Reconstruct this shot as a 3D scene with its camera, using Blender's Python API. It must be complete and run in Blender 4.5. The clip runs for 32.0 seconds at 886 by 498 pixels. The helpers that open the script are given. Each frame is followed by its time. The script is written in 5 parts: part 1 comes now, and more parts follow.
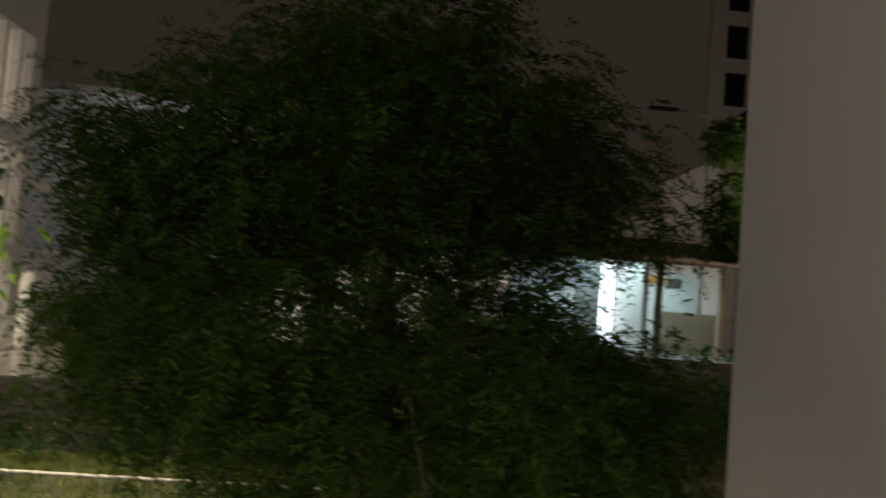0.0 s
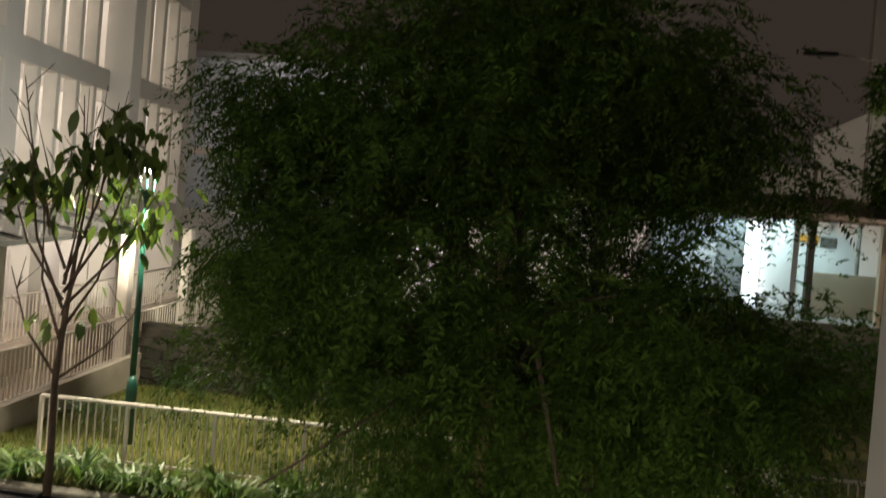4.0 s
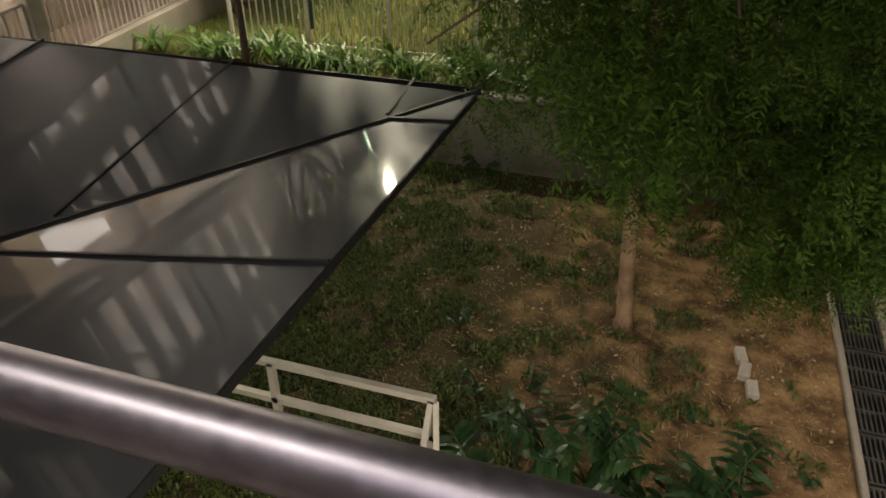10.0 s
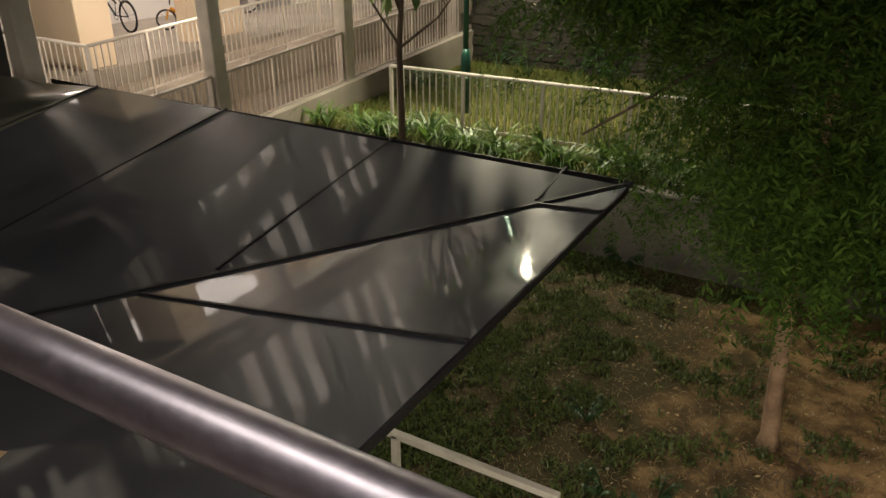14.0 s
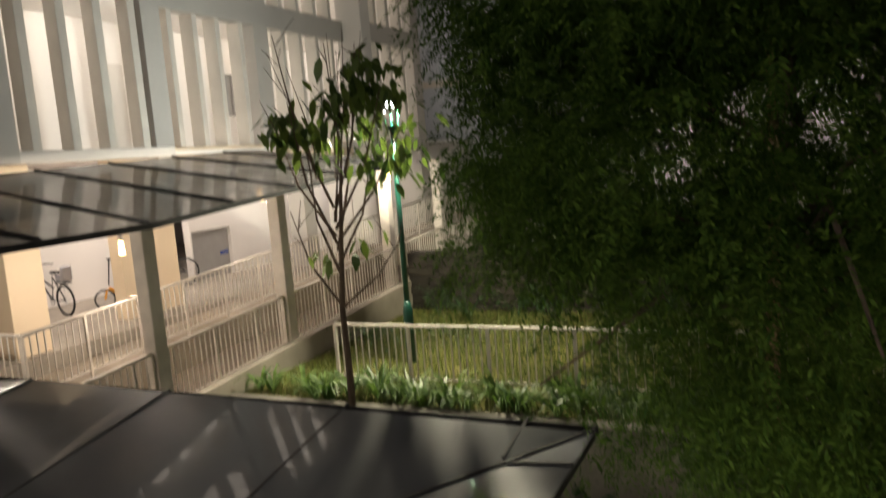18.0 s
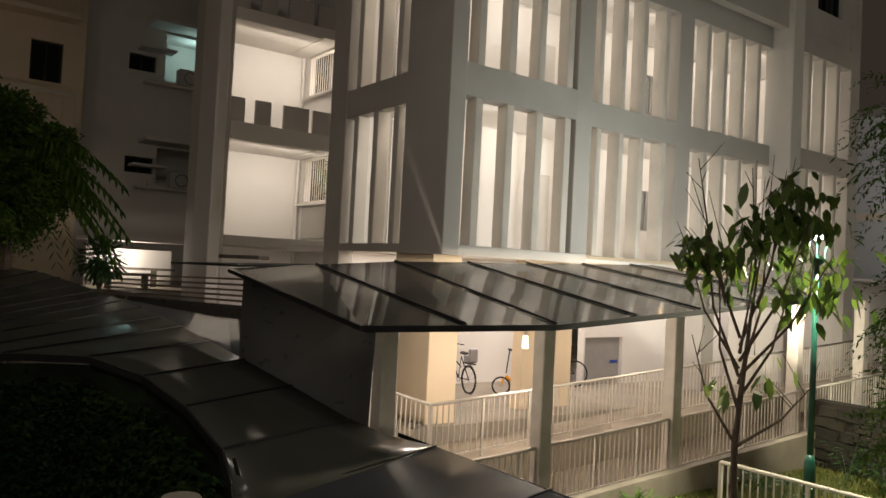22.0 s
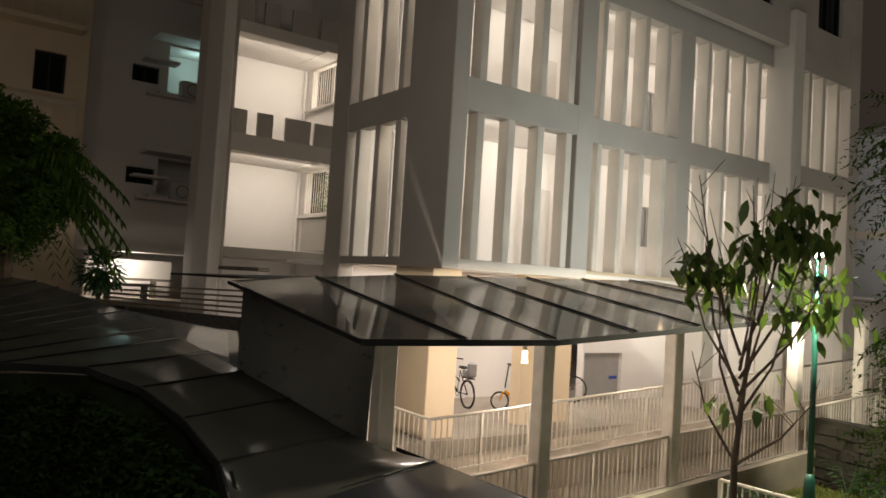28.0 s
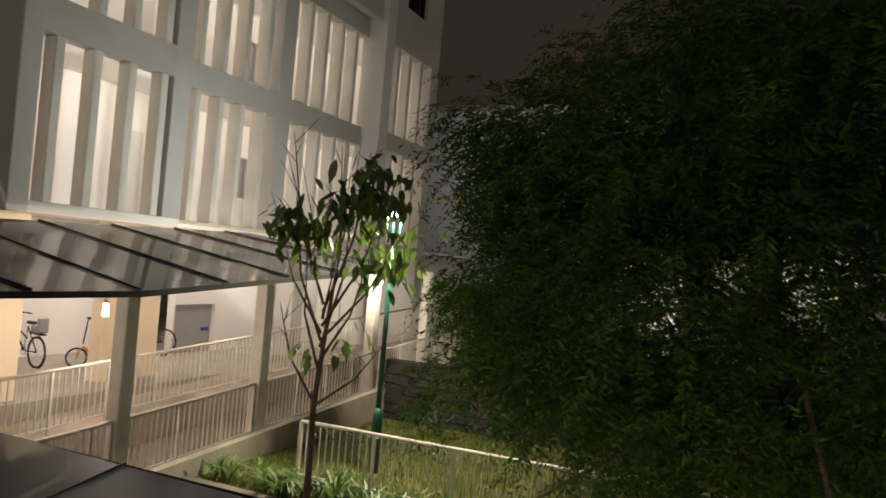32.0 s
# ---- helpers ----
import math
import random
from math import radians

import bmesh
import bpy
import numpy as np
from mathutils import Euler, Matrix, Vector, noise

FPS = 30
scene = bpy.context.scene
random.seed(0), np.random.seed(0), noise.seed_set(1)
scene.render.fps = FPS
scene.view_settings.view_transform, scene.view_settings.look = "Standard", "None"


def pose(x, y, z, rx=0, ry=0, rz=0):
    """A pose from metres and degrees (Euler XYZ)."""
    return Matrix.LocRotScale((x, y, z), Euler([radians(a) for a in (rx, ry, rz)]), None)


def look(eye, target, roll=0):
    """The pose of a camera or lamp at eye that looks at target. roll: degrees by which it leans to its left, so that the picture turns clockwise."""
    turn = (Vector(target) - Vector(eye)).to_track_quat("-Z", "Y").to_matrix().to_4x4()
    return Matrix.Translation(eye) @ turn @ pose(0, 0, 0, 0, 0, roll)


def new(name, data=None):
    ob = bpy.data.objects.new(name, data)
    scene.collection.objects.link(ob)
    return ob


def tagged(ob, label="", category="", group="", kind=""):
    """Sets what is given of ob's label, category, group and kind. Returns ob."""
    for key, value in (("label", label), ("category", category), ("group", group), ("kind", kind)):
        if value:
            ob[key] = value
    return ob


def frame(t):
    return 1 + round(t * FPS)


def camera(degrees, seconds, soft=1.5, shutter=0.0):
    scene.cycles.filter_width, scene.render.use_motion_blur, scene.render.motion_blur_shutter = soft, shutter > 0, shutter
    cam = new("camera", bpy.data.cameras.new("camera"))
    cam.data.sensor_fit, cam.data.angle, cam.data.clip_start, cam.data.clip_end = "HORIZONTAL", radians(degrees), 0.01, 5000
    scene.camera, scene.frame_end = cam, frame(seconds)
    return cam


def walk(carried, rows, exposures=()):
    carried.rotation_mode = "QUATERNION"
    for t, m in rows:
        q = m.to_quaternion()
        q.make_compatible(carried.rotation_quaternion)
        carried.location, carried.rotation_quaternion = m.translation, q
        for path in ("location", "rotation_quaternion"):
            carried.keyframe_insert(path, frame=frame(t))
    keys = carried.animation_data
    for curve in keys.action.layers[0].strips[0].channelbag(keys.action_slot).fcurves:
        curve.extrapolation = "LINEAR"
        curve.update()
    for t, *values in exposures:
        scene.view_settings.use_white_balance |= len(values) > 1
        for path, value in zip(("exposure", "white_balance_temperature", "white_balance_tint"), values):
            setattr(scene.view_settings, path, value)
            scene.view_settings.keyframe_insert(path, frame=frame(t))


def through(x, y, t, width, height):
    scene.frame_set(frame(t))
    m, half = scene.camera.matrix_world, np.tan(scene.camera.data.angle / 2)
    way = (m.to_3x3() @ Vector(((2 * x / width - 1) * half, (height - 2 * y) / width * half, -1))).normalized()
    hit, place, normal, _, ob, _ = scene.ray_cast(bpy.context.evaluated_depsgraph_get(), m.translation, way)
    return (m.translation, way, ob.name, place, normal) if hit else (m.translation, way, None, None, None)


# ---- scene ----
cam = camera(60.8, 32.0, shutter=0.6)
PATH = [
    (0, pose(0.028, 0.056, 4.689, 93.206, -4.596, -3.58)),
    (0.5, look((0.066, 0.077, 4.742), (0.428, 2.041, 4.832), 7.8)),
    (1, look((0.091, 0.078, 4.741), (0.596, 2.01, 4.856), 7.5)),
    (1.5, look((0.066, 0.008, 4.732), (0.410, 1.976, 4.827), 5.7)),
    (2, look((0.042, -0.047, 4.674), (0.179, 1.946, 4.764), 4.9)),
    (2.5, look((0.002, -0.103, 4.621), (-0.057, 1.891, 4.765), 4.0)),
    (4.5, pose(0.094, -0.031, 4.713, 83.200, -3.209, 8.252)),
    (5, pose(0.167, -0.046, 4.676, 75.425, 0.591, 10.251)),
    (5.5, pose(0.337, 0.017, 4.584, 70.126, 2.835, 10.955)),
    (6, look((0.268, 0.061, 4.472), (-0.136, 1.803, 3.577), -5.5)),
    (6.5, look((0.245, 0.095, 4.409), (-0.128, 1.76, 3.366), -5.6)),
    (7, look((0.234, 0.104, 4.403), (-0.136, 1.72, 3.285), -5.2)),
    (7.5, look((0.225, 0.101, 4.402), (-0.143, 1.696, 3.253), -4.7)),
    (8, look((0.221, 0.093, 4.401), (-0.145, 1.685, 3.247), -4)),
    (8.5, look((0.217, 0.093, 4.406), (-0.155, 1.685, 3.254), -3.3)),
    (9, look((0.207, 0.083, 4.405), (-0.196, 1.68, 3.27), -2.2)),
    (9.5, look((0.174, 0.066, 4.412), (-0.315, 1.671, 3.323), -1)),
    (10, look((0.15, 0.059, 4.415), (-0.405, 1.671, 3.371), -0.5)),
    (10.5, look((0.13, 0.058, 4.414), (-0.482, 1.67, 3.4), -0.1)),
    (11, look((0.112, 0.045, 4.412), (-0.578, 1.651, 3.44), -0.2)),
    (11.5, look((0.104, 0.039, 4.412), (-0.639, 1.67, 3.524), -1)),
    (12, look((0.1, 0.053, 4.42), (-0.66, 1.698, 3.574), -1.1)),
    (12.5, look((0.102, 0.055, 4.411), (-0.675, 1.691, 3.563), -0.7)),
    (13, look((0.091, 0.052, 4.421), (-0.718, 1.668, 3.563), 0)),
    (13.5, look((0.082, 0.045, 4.412), (-0.796, 1.63, 3.566), 0.4)),
    (15.5, pose(0.098, 0.039, 4.403, 63.915, 0.631, 30.921)),
    (16, pose(0.083, 0.031, 4.397, 63.844, 0.983, 28.901)),
    (16.5, pose(0.13, 0.045, 4.41, 62.100, 0.5, 23.2)),
    (17, pose(0.176, 0.054, 4.42, 65.125, 0.739, 18.284)),
    (17.3, pose(0.195, 0.047, 4.533, 71.601, 1.284, 17.626)),
    (17.5, pose(0.192, 0.052, 4.557, 77.516, 0.49, 18.759)),
    (17.8, pose(0.093, 0.051, 4.642, 79.796, 4.67, 24.13)),
    (18, look((-0.047, 0.125, 4.529), (-0.886, 1.923, 4.278), -4.5)),
    (18.5, look((-0.086, 0.05, 4.506), (-1.029, 1.808, 4.367), -2.9)),
    (19, look((-0.072, 0.008, 4.554), (-1.094, 1.727, 4.522), -0.2)),
    (19.5, look((-0.111, 0.012, 4.557), (-1.403, 1.539, 4.537), 0.8)),
    (20, look((-0.123, -0.007, 4.583), (-1.584, 1.359, 4.584), -0.2)),
    (20.5, look((-0.124, -0.03, 4.572), (-1.672, 1.237, 4.572), 0.5)),
    (21, look((-0.132, -0.022, 4.575), (-1.711, 1.205, 4.609), 1.3)),
    (21.5, look((-0.136, -0.023, 4.58), (-1.744, 1.167, 4.617), 1.6)),
    (22, look((-0.127, -0.036, 4.578), (-1.741, 1.144, 4.636), 2.9)),
    (22.5, look((-0.138, -0.034, 4.574), (-1.763, 1.13, 4.647), 3.2)),
    (23, look((-0.138, -0.023, 4.575), (-1.765, 1.139, 4.64), 3)),
    (23.5, look((-0.128, -0.024, 4.572), (-1.754, 1.14, 4.628), 2.6)),
    (24, look((-0.134, -0.024, 4.574), (-1.761, 1.138, 4.637), 2.8)),
    (24.5, look((-0.134, -0.009, 4.568), (-1.768, 1.142, 4.643), 2.8)),
    (25, look((-0.122, -0.022, 4.576), (-1.783, 1.089, 4.664), 2.2)),
    (25.5, look((-0.13, -0.02, 4.576), (-1.803, 1.071, 4.672), 2.1)),
    (27.5, look((-0.134, -0.046, 4.573), (-1.769, 1.101, 4.674), 3.3)),
    (28, look((-0.135, -0.043, 4.581), (-1.748, 1.135, 4.675), 3.5)),
    (28.5, look((-0.114, -0.048, 4.581), (-1.684, 1.187, 4.672), 3.8)),
    (29, look((-0.118, -0.026, 4.572), (-1.607, 1.307, 4.665), 4.1)),
    (29.5, look((-0.104, -0.006, 4.572), (-1.41, 1.505, 4.673), 4.3)),
    (30, look((-0.096, 0.001, 4.571), (-1.176, 1.681, 4.668), 5.2)),
    (30.5, look((-0.078, 0.014, 4.556), (-1.037, 1.768, 4.63), 5.8)),
    (31, look((-0.085, -0.001, 4.565), (-0.98, 1.787, 4.625), 6.1)),
    (31.5, look((-0.084, 0.02, 4.555), (-0.953, 1.82, 4.611), 5.8)),
    (32, look((-0.022, -0.017, 4.583), (-0.837, 1.809, 4.626), 4.8)),
]
EXPOSURES = [(0, -0.3), (0.8, 0.1), (2.5, 0.2), (4.8, 0.0), (6.0, -0.4), (7.2, -0.05), (8.5, -0.1), (13.5, -0.1), (16.2, -0.15), (17.0, -0.35), (17.8, 0.0), (29.5, 0.0), (31, -0.15), (32, -0.15)]
walk(cam, PATH, EXPOSURES)

# ---- light ----
world = bpy.data.worlds.new("night_sky")
scene.world = world
world.use_nodes = True
wn = world.node_tree.nodes
wn["Background"].inputs[0].default_value = (0.36, 0.27, 0.21, 1)
wn["Background"].inputs[1].default_value = 0.085


def area_lamp(name, at, target, size, power, colour, size_y=None):
    d = bpy.data.lights.new(name, "AREA")
    d.energy, d.color, d.size = power, colour, size
    if size_y:
        d.shape, d.size_y = "RECTANGLE", size_y
    ob = new(name, d)
    ob.matrix_basis = look(at, target)
    return ob


def point_lamp(name, at, power, colour, radius=0.06):
    d = bpy.data.lights.new(name, "POINT")
    d.energy, d.color, d.shadow_soft_size = power, colour, radius
    ob = new(name, d)
    ob.matrix_basis = pose(*at)
    return ob


WHITE = (1.0, 0.88, 0.74)
# corridors of the block: battens behind the beams, shining at the corridor wall
for z in (7.82, 10.9):
    area_lamp("corridor_light", (-11.72, 14.7, z), (-13.4, 14.7, z - 1.5), 13.0, 70, WHITE, 0.16)
    area_lamp("corridor_light", (-12.9, 8.02, z), (-12.9, 9.4, z - 1.3), 2.2, 20, WHITE, 0.16)
    for y in (9.0, 11.5, 14.0, 16.5, 19.0, 20.8):
        area_lamp("ceiling_light", (-12.5, y, z + 0.08), (-12.8, y, 0), 2.1, 12, WHITE, 2.1)
# lamps under the access balconies of the recess, and behind its windows
for z in (7.22, 10.0):
    area_lamp("recess_light", (-17.5, 7.6, z), (-19.3, 7.6, z - 1.4), 2.2, 28, WHITE, 0.2)
    point_lamp("stair_light", (-17.9, 9.35, z - 0.5), 26, WHITE, 0.08)
# open ground storey
for x, y in ((-12.9, 9.4), (-12.9, 13.0), (-12.7, 16.6), (-12.7, 20.6)):
    area_lamp("deck_light", (x, y, 4.84), (x, y, 0), 2.6, 76, (1, 0.88, 0.79), 3.2)
area_lamp("deck_light", (-16.4, 7.6, 4.8), (-16.4, 7.6, 0), 1.4, 22, (1, 0.88, 0.79), 0.8)
# wall lamps under the walkway roof; those at y 5.4 and 11.55 are unseen, added as fill
for x, y, z, power in ((-9.1, 8.25, 3.5, 130), (-8.3, 15.2, 4.1, 60), (-9.6, 5.4, 3.72, 110), (-9.05, 11.55, 4.0, 110)):
    point_lamp("walkway_light", (x, y, z - 0.14), power, (1.0, 0.85, 0.7), 0.07)
area_lamp("street_light", (-6.3, 11.5, 5.42), (-10.5, 12.2, 6.0), 0.3, 170, (0.95, 1.0, 0.93))
down = bpy.data.lights.new("street_light_beam", "SPOT")
down.energy, down.color, down.spot_size, down.spot_blend, down.shadow_soft_size = 1650, (1.0, 0.92, 0.66), radians(172), 0.15, 0.05
new("street_light_beam", down).matrix_basis = look((-5.95, 11.42, 5.38), (-5.93, 11.42, 0))
point_lamp("courtyard_light", (-21.9, 5.2, 4.6), 45, WHITE, 0.1)
area_lamp("shop_light", (9.2, 29.4, 6.4), (9.2, 29.4, 0), 6, 240, (0.64, 0.95, 1.0), 2.5)
# added fill lamps without fixtures, to brighten the far buildings
point_lamp("far_fill", (1.2, 27.5, 6.0), 170, WHITE, 0.2)
point_lamp("far_fill", (-3.8, 27.5, 4.2), 170, WHITE, 0.2)
point_lamp("far_fill", (13.6, 24.6, 9.4), 560, (1, 0.86, 0.7), 0.2)
# unseen lamps set on our own house: stair landing, upper corridor and ground storey
area_lamp("landing_light", (0.3, -1.3, 6.4), (0.3, -0.6, 0), 2.6, 26, (1.0, 0.88, 0.92), 1.6)
area_lamp("upper_corridor_light", (-1.6, 0.0, 6.4), (-0.4, 6.6, 3.4), 1.8, 50, (1.0, 0.91, 0.8), 0.8)
for x, power in ((-0.8, 42), (1.2, 80)):
    area_lamp("ground_storey_light", (x, -0.15, 2.72), (x * 0.6, 4.6, 0), 1.2, power, (1.0, 0.91, 0.72), 0.3)
# added fill lamp, no fixture: brightens the front of the block opposite
area_lamp("facade_fill", (-4.5, -0.4, 9.4), (-12, 12, 6), 2.4, 120, (1.0, 0.9, 0.76), 0.6)
# added fill lamp, unseen, to brighten the concrete apron
area_lamp("apron_fill", (2.9, 4.5, 2.6), (2.8, 6.0, 0), 0.5, 42, (1.0, 0.86, 0.72), 0.2)
# another added fill lamp, for the far white end wall
area_lamp("far_fill", (-9.5, 27.5, 11.0), (-9.5, 33, 7.5), 1.6, 170, (0.95, 0.97, 1.0), 0.5)
point_lamp("balcony_light", (-26.6, 8.1, 11.7), 16, (0.62, 1.0, 0.97), 0.1)
# added fill lamp without a fixture, brightens the left side
point_lamp("left_fill", (-20.5, -0.5, 7.5), 45, (1.0, 0.88, 0.72), 0.3)

# ---- materials ----


def mat(name, base, rough=0.6, metal=0.0, vary=0.25, scale=3.0, bump=0.2, fine=40.0, second=None, spread=0.5, random_tint=0.0, spec=0.5):
    m = bpy.data.materials.new(name)
    m.use_nodes = True
    n, l = m.node_tree.nodes, m.node_tree.links
    b = n["Principled BSDF"]
    tc = n.new("ShaderNodeTexCoord")
    big, small = n.new("ShaderNodeTexNoise"), n.new("ShaderNodeTexNoise")
    big.inputs["Scale"].default_value, big.inputs["Detail"].default_value = scale, 5
    small.inputs["Scale"].default_value, small.inputs["Detail"].default_value = fine, 4
    l.new(tc.outputs["Object"], big.inputs["Vector"])
    l.new(tc.outputs["Object"], small.inputs["Vector"])
    ramp = n.new("ShaderNodeValToRGB")
    e = ramp.color_ramp.elements
    e[0].position, e[1].position = 0.5 - spread * 0.4, 0.5 + spread * 0.4
    dark = [c * (1 - vary) for c in base]
    e[0].color = (*dark, 1)
    e[1].color = (*(second or [min(1, c * (1 + vary * 0.6)) for c in base]), 1)
    l.new(big.outputs["Fac"], ramp.inputs["Fac"])
    mix = n.new("ShaderNodeMix")
    mix.data_type, mix.blend_type = "RGBA", "MULTIPLY"
    mix.inputs[0].default_value = 0.5
    gr = n.new("ShaderNodeValToRGB")
    gr.color_ramp.elements[0].color = (1 - vary, 1 - vary, 1 - vary, 1)
    gr.color_ramp.elements[0].position, gr.color_ramp.elements[1].position = 0.3, 0.65
    l.new(small.outputs["Fac"], gr.inputs["Fac"])
    l.new(ramp.outputs["Color"], mix.inputs[6])
    l.new(gr.outputs["Color"], mix.inputs[7])
    out = mix.outputs[2]
    if random_tint:
        oi = n.new("ShaderNodeObjectInfo")
        hsv = n.new("ShaderNodeHueSaturation")
        mr = n.new("ShaderNodeMapRange")
        mr.inputs[3].default_value, mr.inputs[4].default_value = 1 - random_tint, 1 + random_tint
        l.new(oi.outputs["Random"], mr.inputs[0])
        l.new(mr.outputs[0], hsv.inputs["Value"])
        l.new(out, hsv.inputs["Color"])
        out = hsv.outputs["Color"]
    l.new(out, b.inputs["Base Color"])
    b.inputs["Roughness"].default_value, b.inputs["Metallic"].default_value = rough, metal
    b.inputs["Specular IOR Level"].default_value = spec
    rr = n.new("ShaderNodeMapRange")
    rr.inputs[3].default_value, rr.inputs[4].default_value = max(0.02, rough - 0.1), min(1, rough + 0.12)
    l.new(small.outputs["Fac"], rr.inputs[0])
    l.new(rr.outputs[0], b.inputs["Roughness"])
    if bump:
        bp = n.new("ShaderNodeBump")
        bp.inputs["Strength"].default_value, bp.inputs["Distance"].default_value = bump, 0.02
        l.new(small.outputs["Fac"], bp.inputs["Height"])
        l.new(bp.outputs[0], b.inputs["Normal"])
    return m


def leaf_mat(name, a, c, through=0.25, scale=2.0, sheen=0.45):
    m = bpy.data.materials.new(name)
    m.use_nodes = True
    n, l = m.node_tree.nodes, m.node_tree.links
    b = n["Principled BSDF"]
    ge = n.new("ShaderNodeNewGeometry")
    ramp = n.new("ShaderNodeValToRGB")
    ramp.color_ramp.elements[0].color, ramp.color_ramp.elements[1].color = (*a, 1), (*c, 1)
    l.new(ge.outputs["Random Per Island"], ramp.inputs["Fac"])
    l.new(ramp.outputs["Color"], b.inputs["Base Color"])
    b.inputs["Roughness"].default_value = sheen
    b.inputs["Specular IOR Level"].default_value = 0.5 if sheen < 0.5 else 0.12
    tr = n.new("ShaderNodeBsdfTranslucent")
    l.new(ramp.outputs["Color"], tr.inputs["Color"])
    mx = n.new("ShaderNodeMixShader")
    mx.inputs[0].default_value = through
    l.new(b.outputs[0], mx.inputs[1])
    l.new(tr.outputs[0], mx.inputs[2])
    l.new(mx.outputs[0], n["Material Output"].inputs["Surface"])
    return m


def glow(name, colour, strength):
    m = bpy.data.materials.new(name)
    m.use_nodes = True
    b = m.node_tree.nodes["Principled BSDF"]
    b.inputs["Base Color"].default_value = (*colour, 1)
    b.inputs["Emission Color"].default_value, b.inputs["Emission Strength"].default_value = (*colour, 1), strength
    return m


def glass(name, tint=(0.006, 0.009, 0.009)):
    m = bpy.data.materials.new(name)
    m.use_nodes = True
    b = m.node_tree.nodes["Principled BSDF"]
    b.inputs["Base Color"].default_value, b.inputs["Roughness"].default_value = (*tint, 1), 0.08
    b.inputs["Specular IOR Level"].default_value = 0.25
    return m




def soil_mat():
    """Reddish soil that turns into a darker brown on the grassy side of the garden."""
    m = mat("soil", (0.175, 0.102, 0.048), 0.95, vary=0.6, scale=3.2, bump=1.0, fine=22, second=(0.38, 0.24, 0.12), spread=0.4, spec=0.2)
    n, l = m.node_tree.nodes, m.node_tree.links
    b = n["Principled BSDF"]
    bare = b.inputs["Base Color"].links[0].from_socket
    tc, xyz = n.new("ShaderNodeTexCoord"), n.new("ShaderNodeSeparateXYZ")
    l.new(tc.outputs["Object"], xyz.inputs[0])
    no = n.new("ShaderNodeTexNoise")
    no.inputs["Scale"].default_value, no.inputs["Detail"].default_value = 1.6, 6
    l.new(tc.outputs["Object"], no.inputs["Vector"])
    add = n.new("ShaderNodeMath")
    add.operation = "MULTIPLY_ADD"
    add.inputs[1].default_value = 4.0
    l.new(no.outputs["Fac"], add.inputs[0])
    l.new(xyz.outputs["X"], add.inputs[2])
    mr = n.new("ShaderNodeMapRange")
    mr.inputs[1].default_value, mr.inputs[2].default_value, mr.inputs[3].default_value, mr.inputs[4].default_value = 0.6, 2.3, 1.0, 0.0
    l.new(add.outputs[0], mr.inputs[0])
    mix = n.new("ShaderNodeMix")
    mix.data_type = "RGBA"
    mix.inputs[7].default_value = (0.062, 0.05, 0.024, 1)
    l.new(mr.outputs[0], mix.inputs[0])
    l.new(bare, mix.inputs[6])
    l.new(mix.outputs[2], b.inputs["Base Color"])
    return m


SOIL = soil_mat()
TURF = mat("turf_soil", (0.1, 0.105, 0.028), 0.95, vary=0.5, scale=1.2, bump=0.9, fine=30, second=(0.2, 0.18, 0.055), spec=0.2)
PAINT = mat("white_wall_paint", (0.62, 0.59, 0.55), 0.75, vary=0.07, scale=0.5, bump=0.08, fine=60)
FIN = mat("fin_paint", (0.64, 0.60, 0.54), 0.78, vary=0.12, scale=1.1, bump=0.12, fine=40)
GREY = mat("grey_wall_paint", (0.47, 0.445, 0.41), 0.75, vary=0.12, scale=0.6, bump=0.08, fine=60)
CREAM = mat("cream_wall_paint", (0.74, 0.61, 0.44), 0.7, vary=0.07, scale=0.6, bump=0.06, fine=60)
INNER = mat("corridor_wall_paint", (0.78, 0.75, 0.72), 0.7, vary=0.05, scale=0.5, bump=0.05, fine=50)
RAMP = mat("brown_ramp_screed", (0.19, 0.152, 0.112), 0.85, vary=0.25, scale=1.5, bump=0.3, fine=30)
RAMPSIDE = mat("brown_rendered_wall", (0.4, 0.34, 0.265), 0.85, vary=0.3, scale=1.2, bump=0.3, fine=30)
CONC = mat("concrete", (0.34, 0.30, 0.25), 0.85, vary=0.25, scale=1.3, bump=0.35, fine=35)
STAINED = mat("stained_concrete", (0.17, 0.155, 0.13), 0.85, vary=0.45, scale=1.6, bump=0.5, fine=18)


def roof_mat(name, base, coat, coat_rough):
    m = mat(name, base, 0.45, metal=0.0, vary=0.14, scale=0.8, bump=0.02, fine=2.6, spec=0.12)
    b = m.node_tree.nodes["Principled BSDF"]
    b.inputs["Coat Weight"].default_value, b.inputs["Coat Roughness"].default_value = coat, coat_rough
    return m


ROOF = roof_mat("dark_grey_coated_steel", (0.04, 0.0435, 0.052), 0.75, 0.04)
RISING_ROOF = roof_mat("weathered_dark_steel", (0.05, 0.051, 0.042), 0.4, 0.14)
UPPER_ROOF = roof_mat("glossy_dark_steel", (0.05, 0.049, 0.049), 1.0, 0.05)
SEAM = mat("black_standing_seam", (0.012, 0.012, 0.013), 0.6, vary=0.1, bump=0.05, spec=0.25)
FASCIA = mat("dark_fascia_panel", (0.078, 0.079, 0.076), 0.3, vary=0.12, scale=1.0, bump=0.03, fine=6)
STEEL = mat("brushed_stainless_steel", (0.50, 0.465, 0.53), 0.4, metal=1.0, vary=0.22, scale=14, bump=0.015, fine=70)
WHITEMETAL = mat("white_painted_metal", (0.64, 0.59, 0.52), 0.45, vary=0.12, scale=4, bump=0.08)
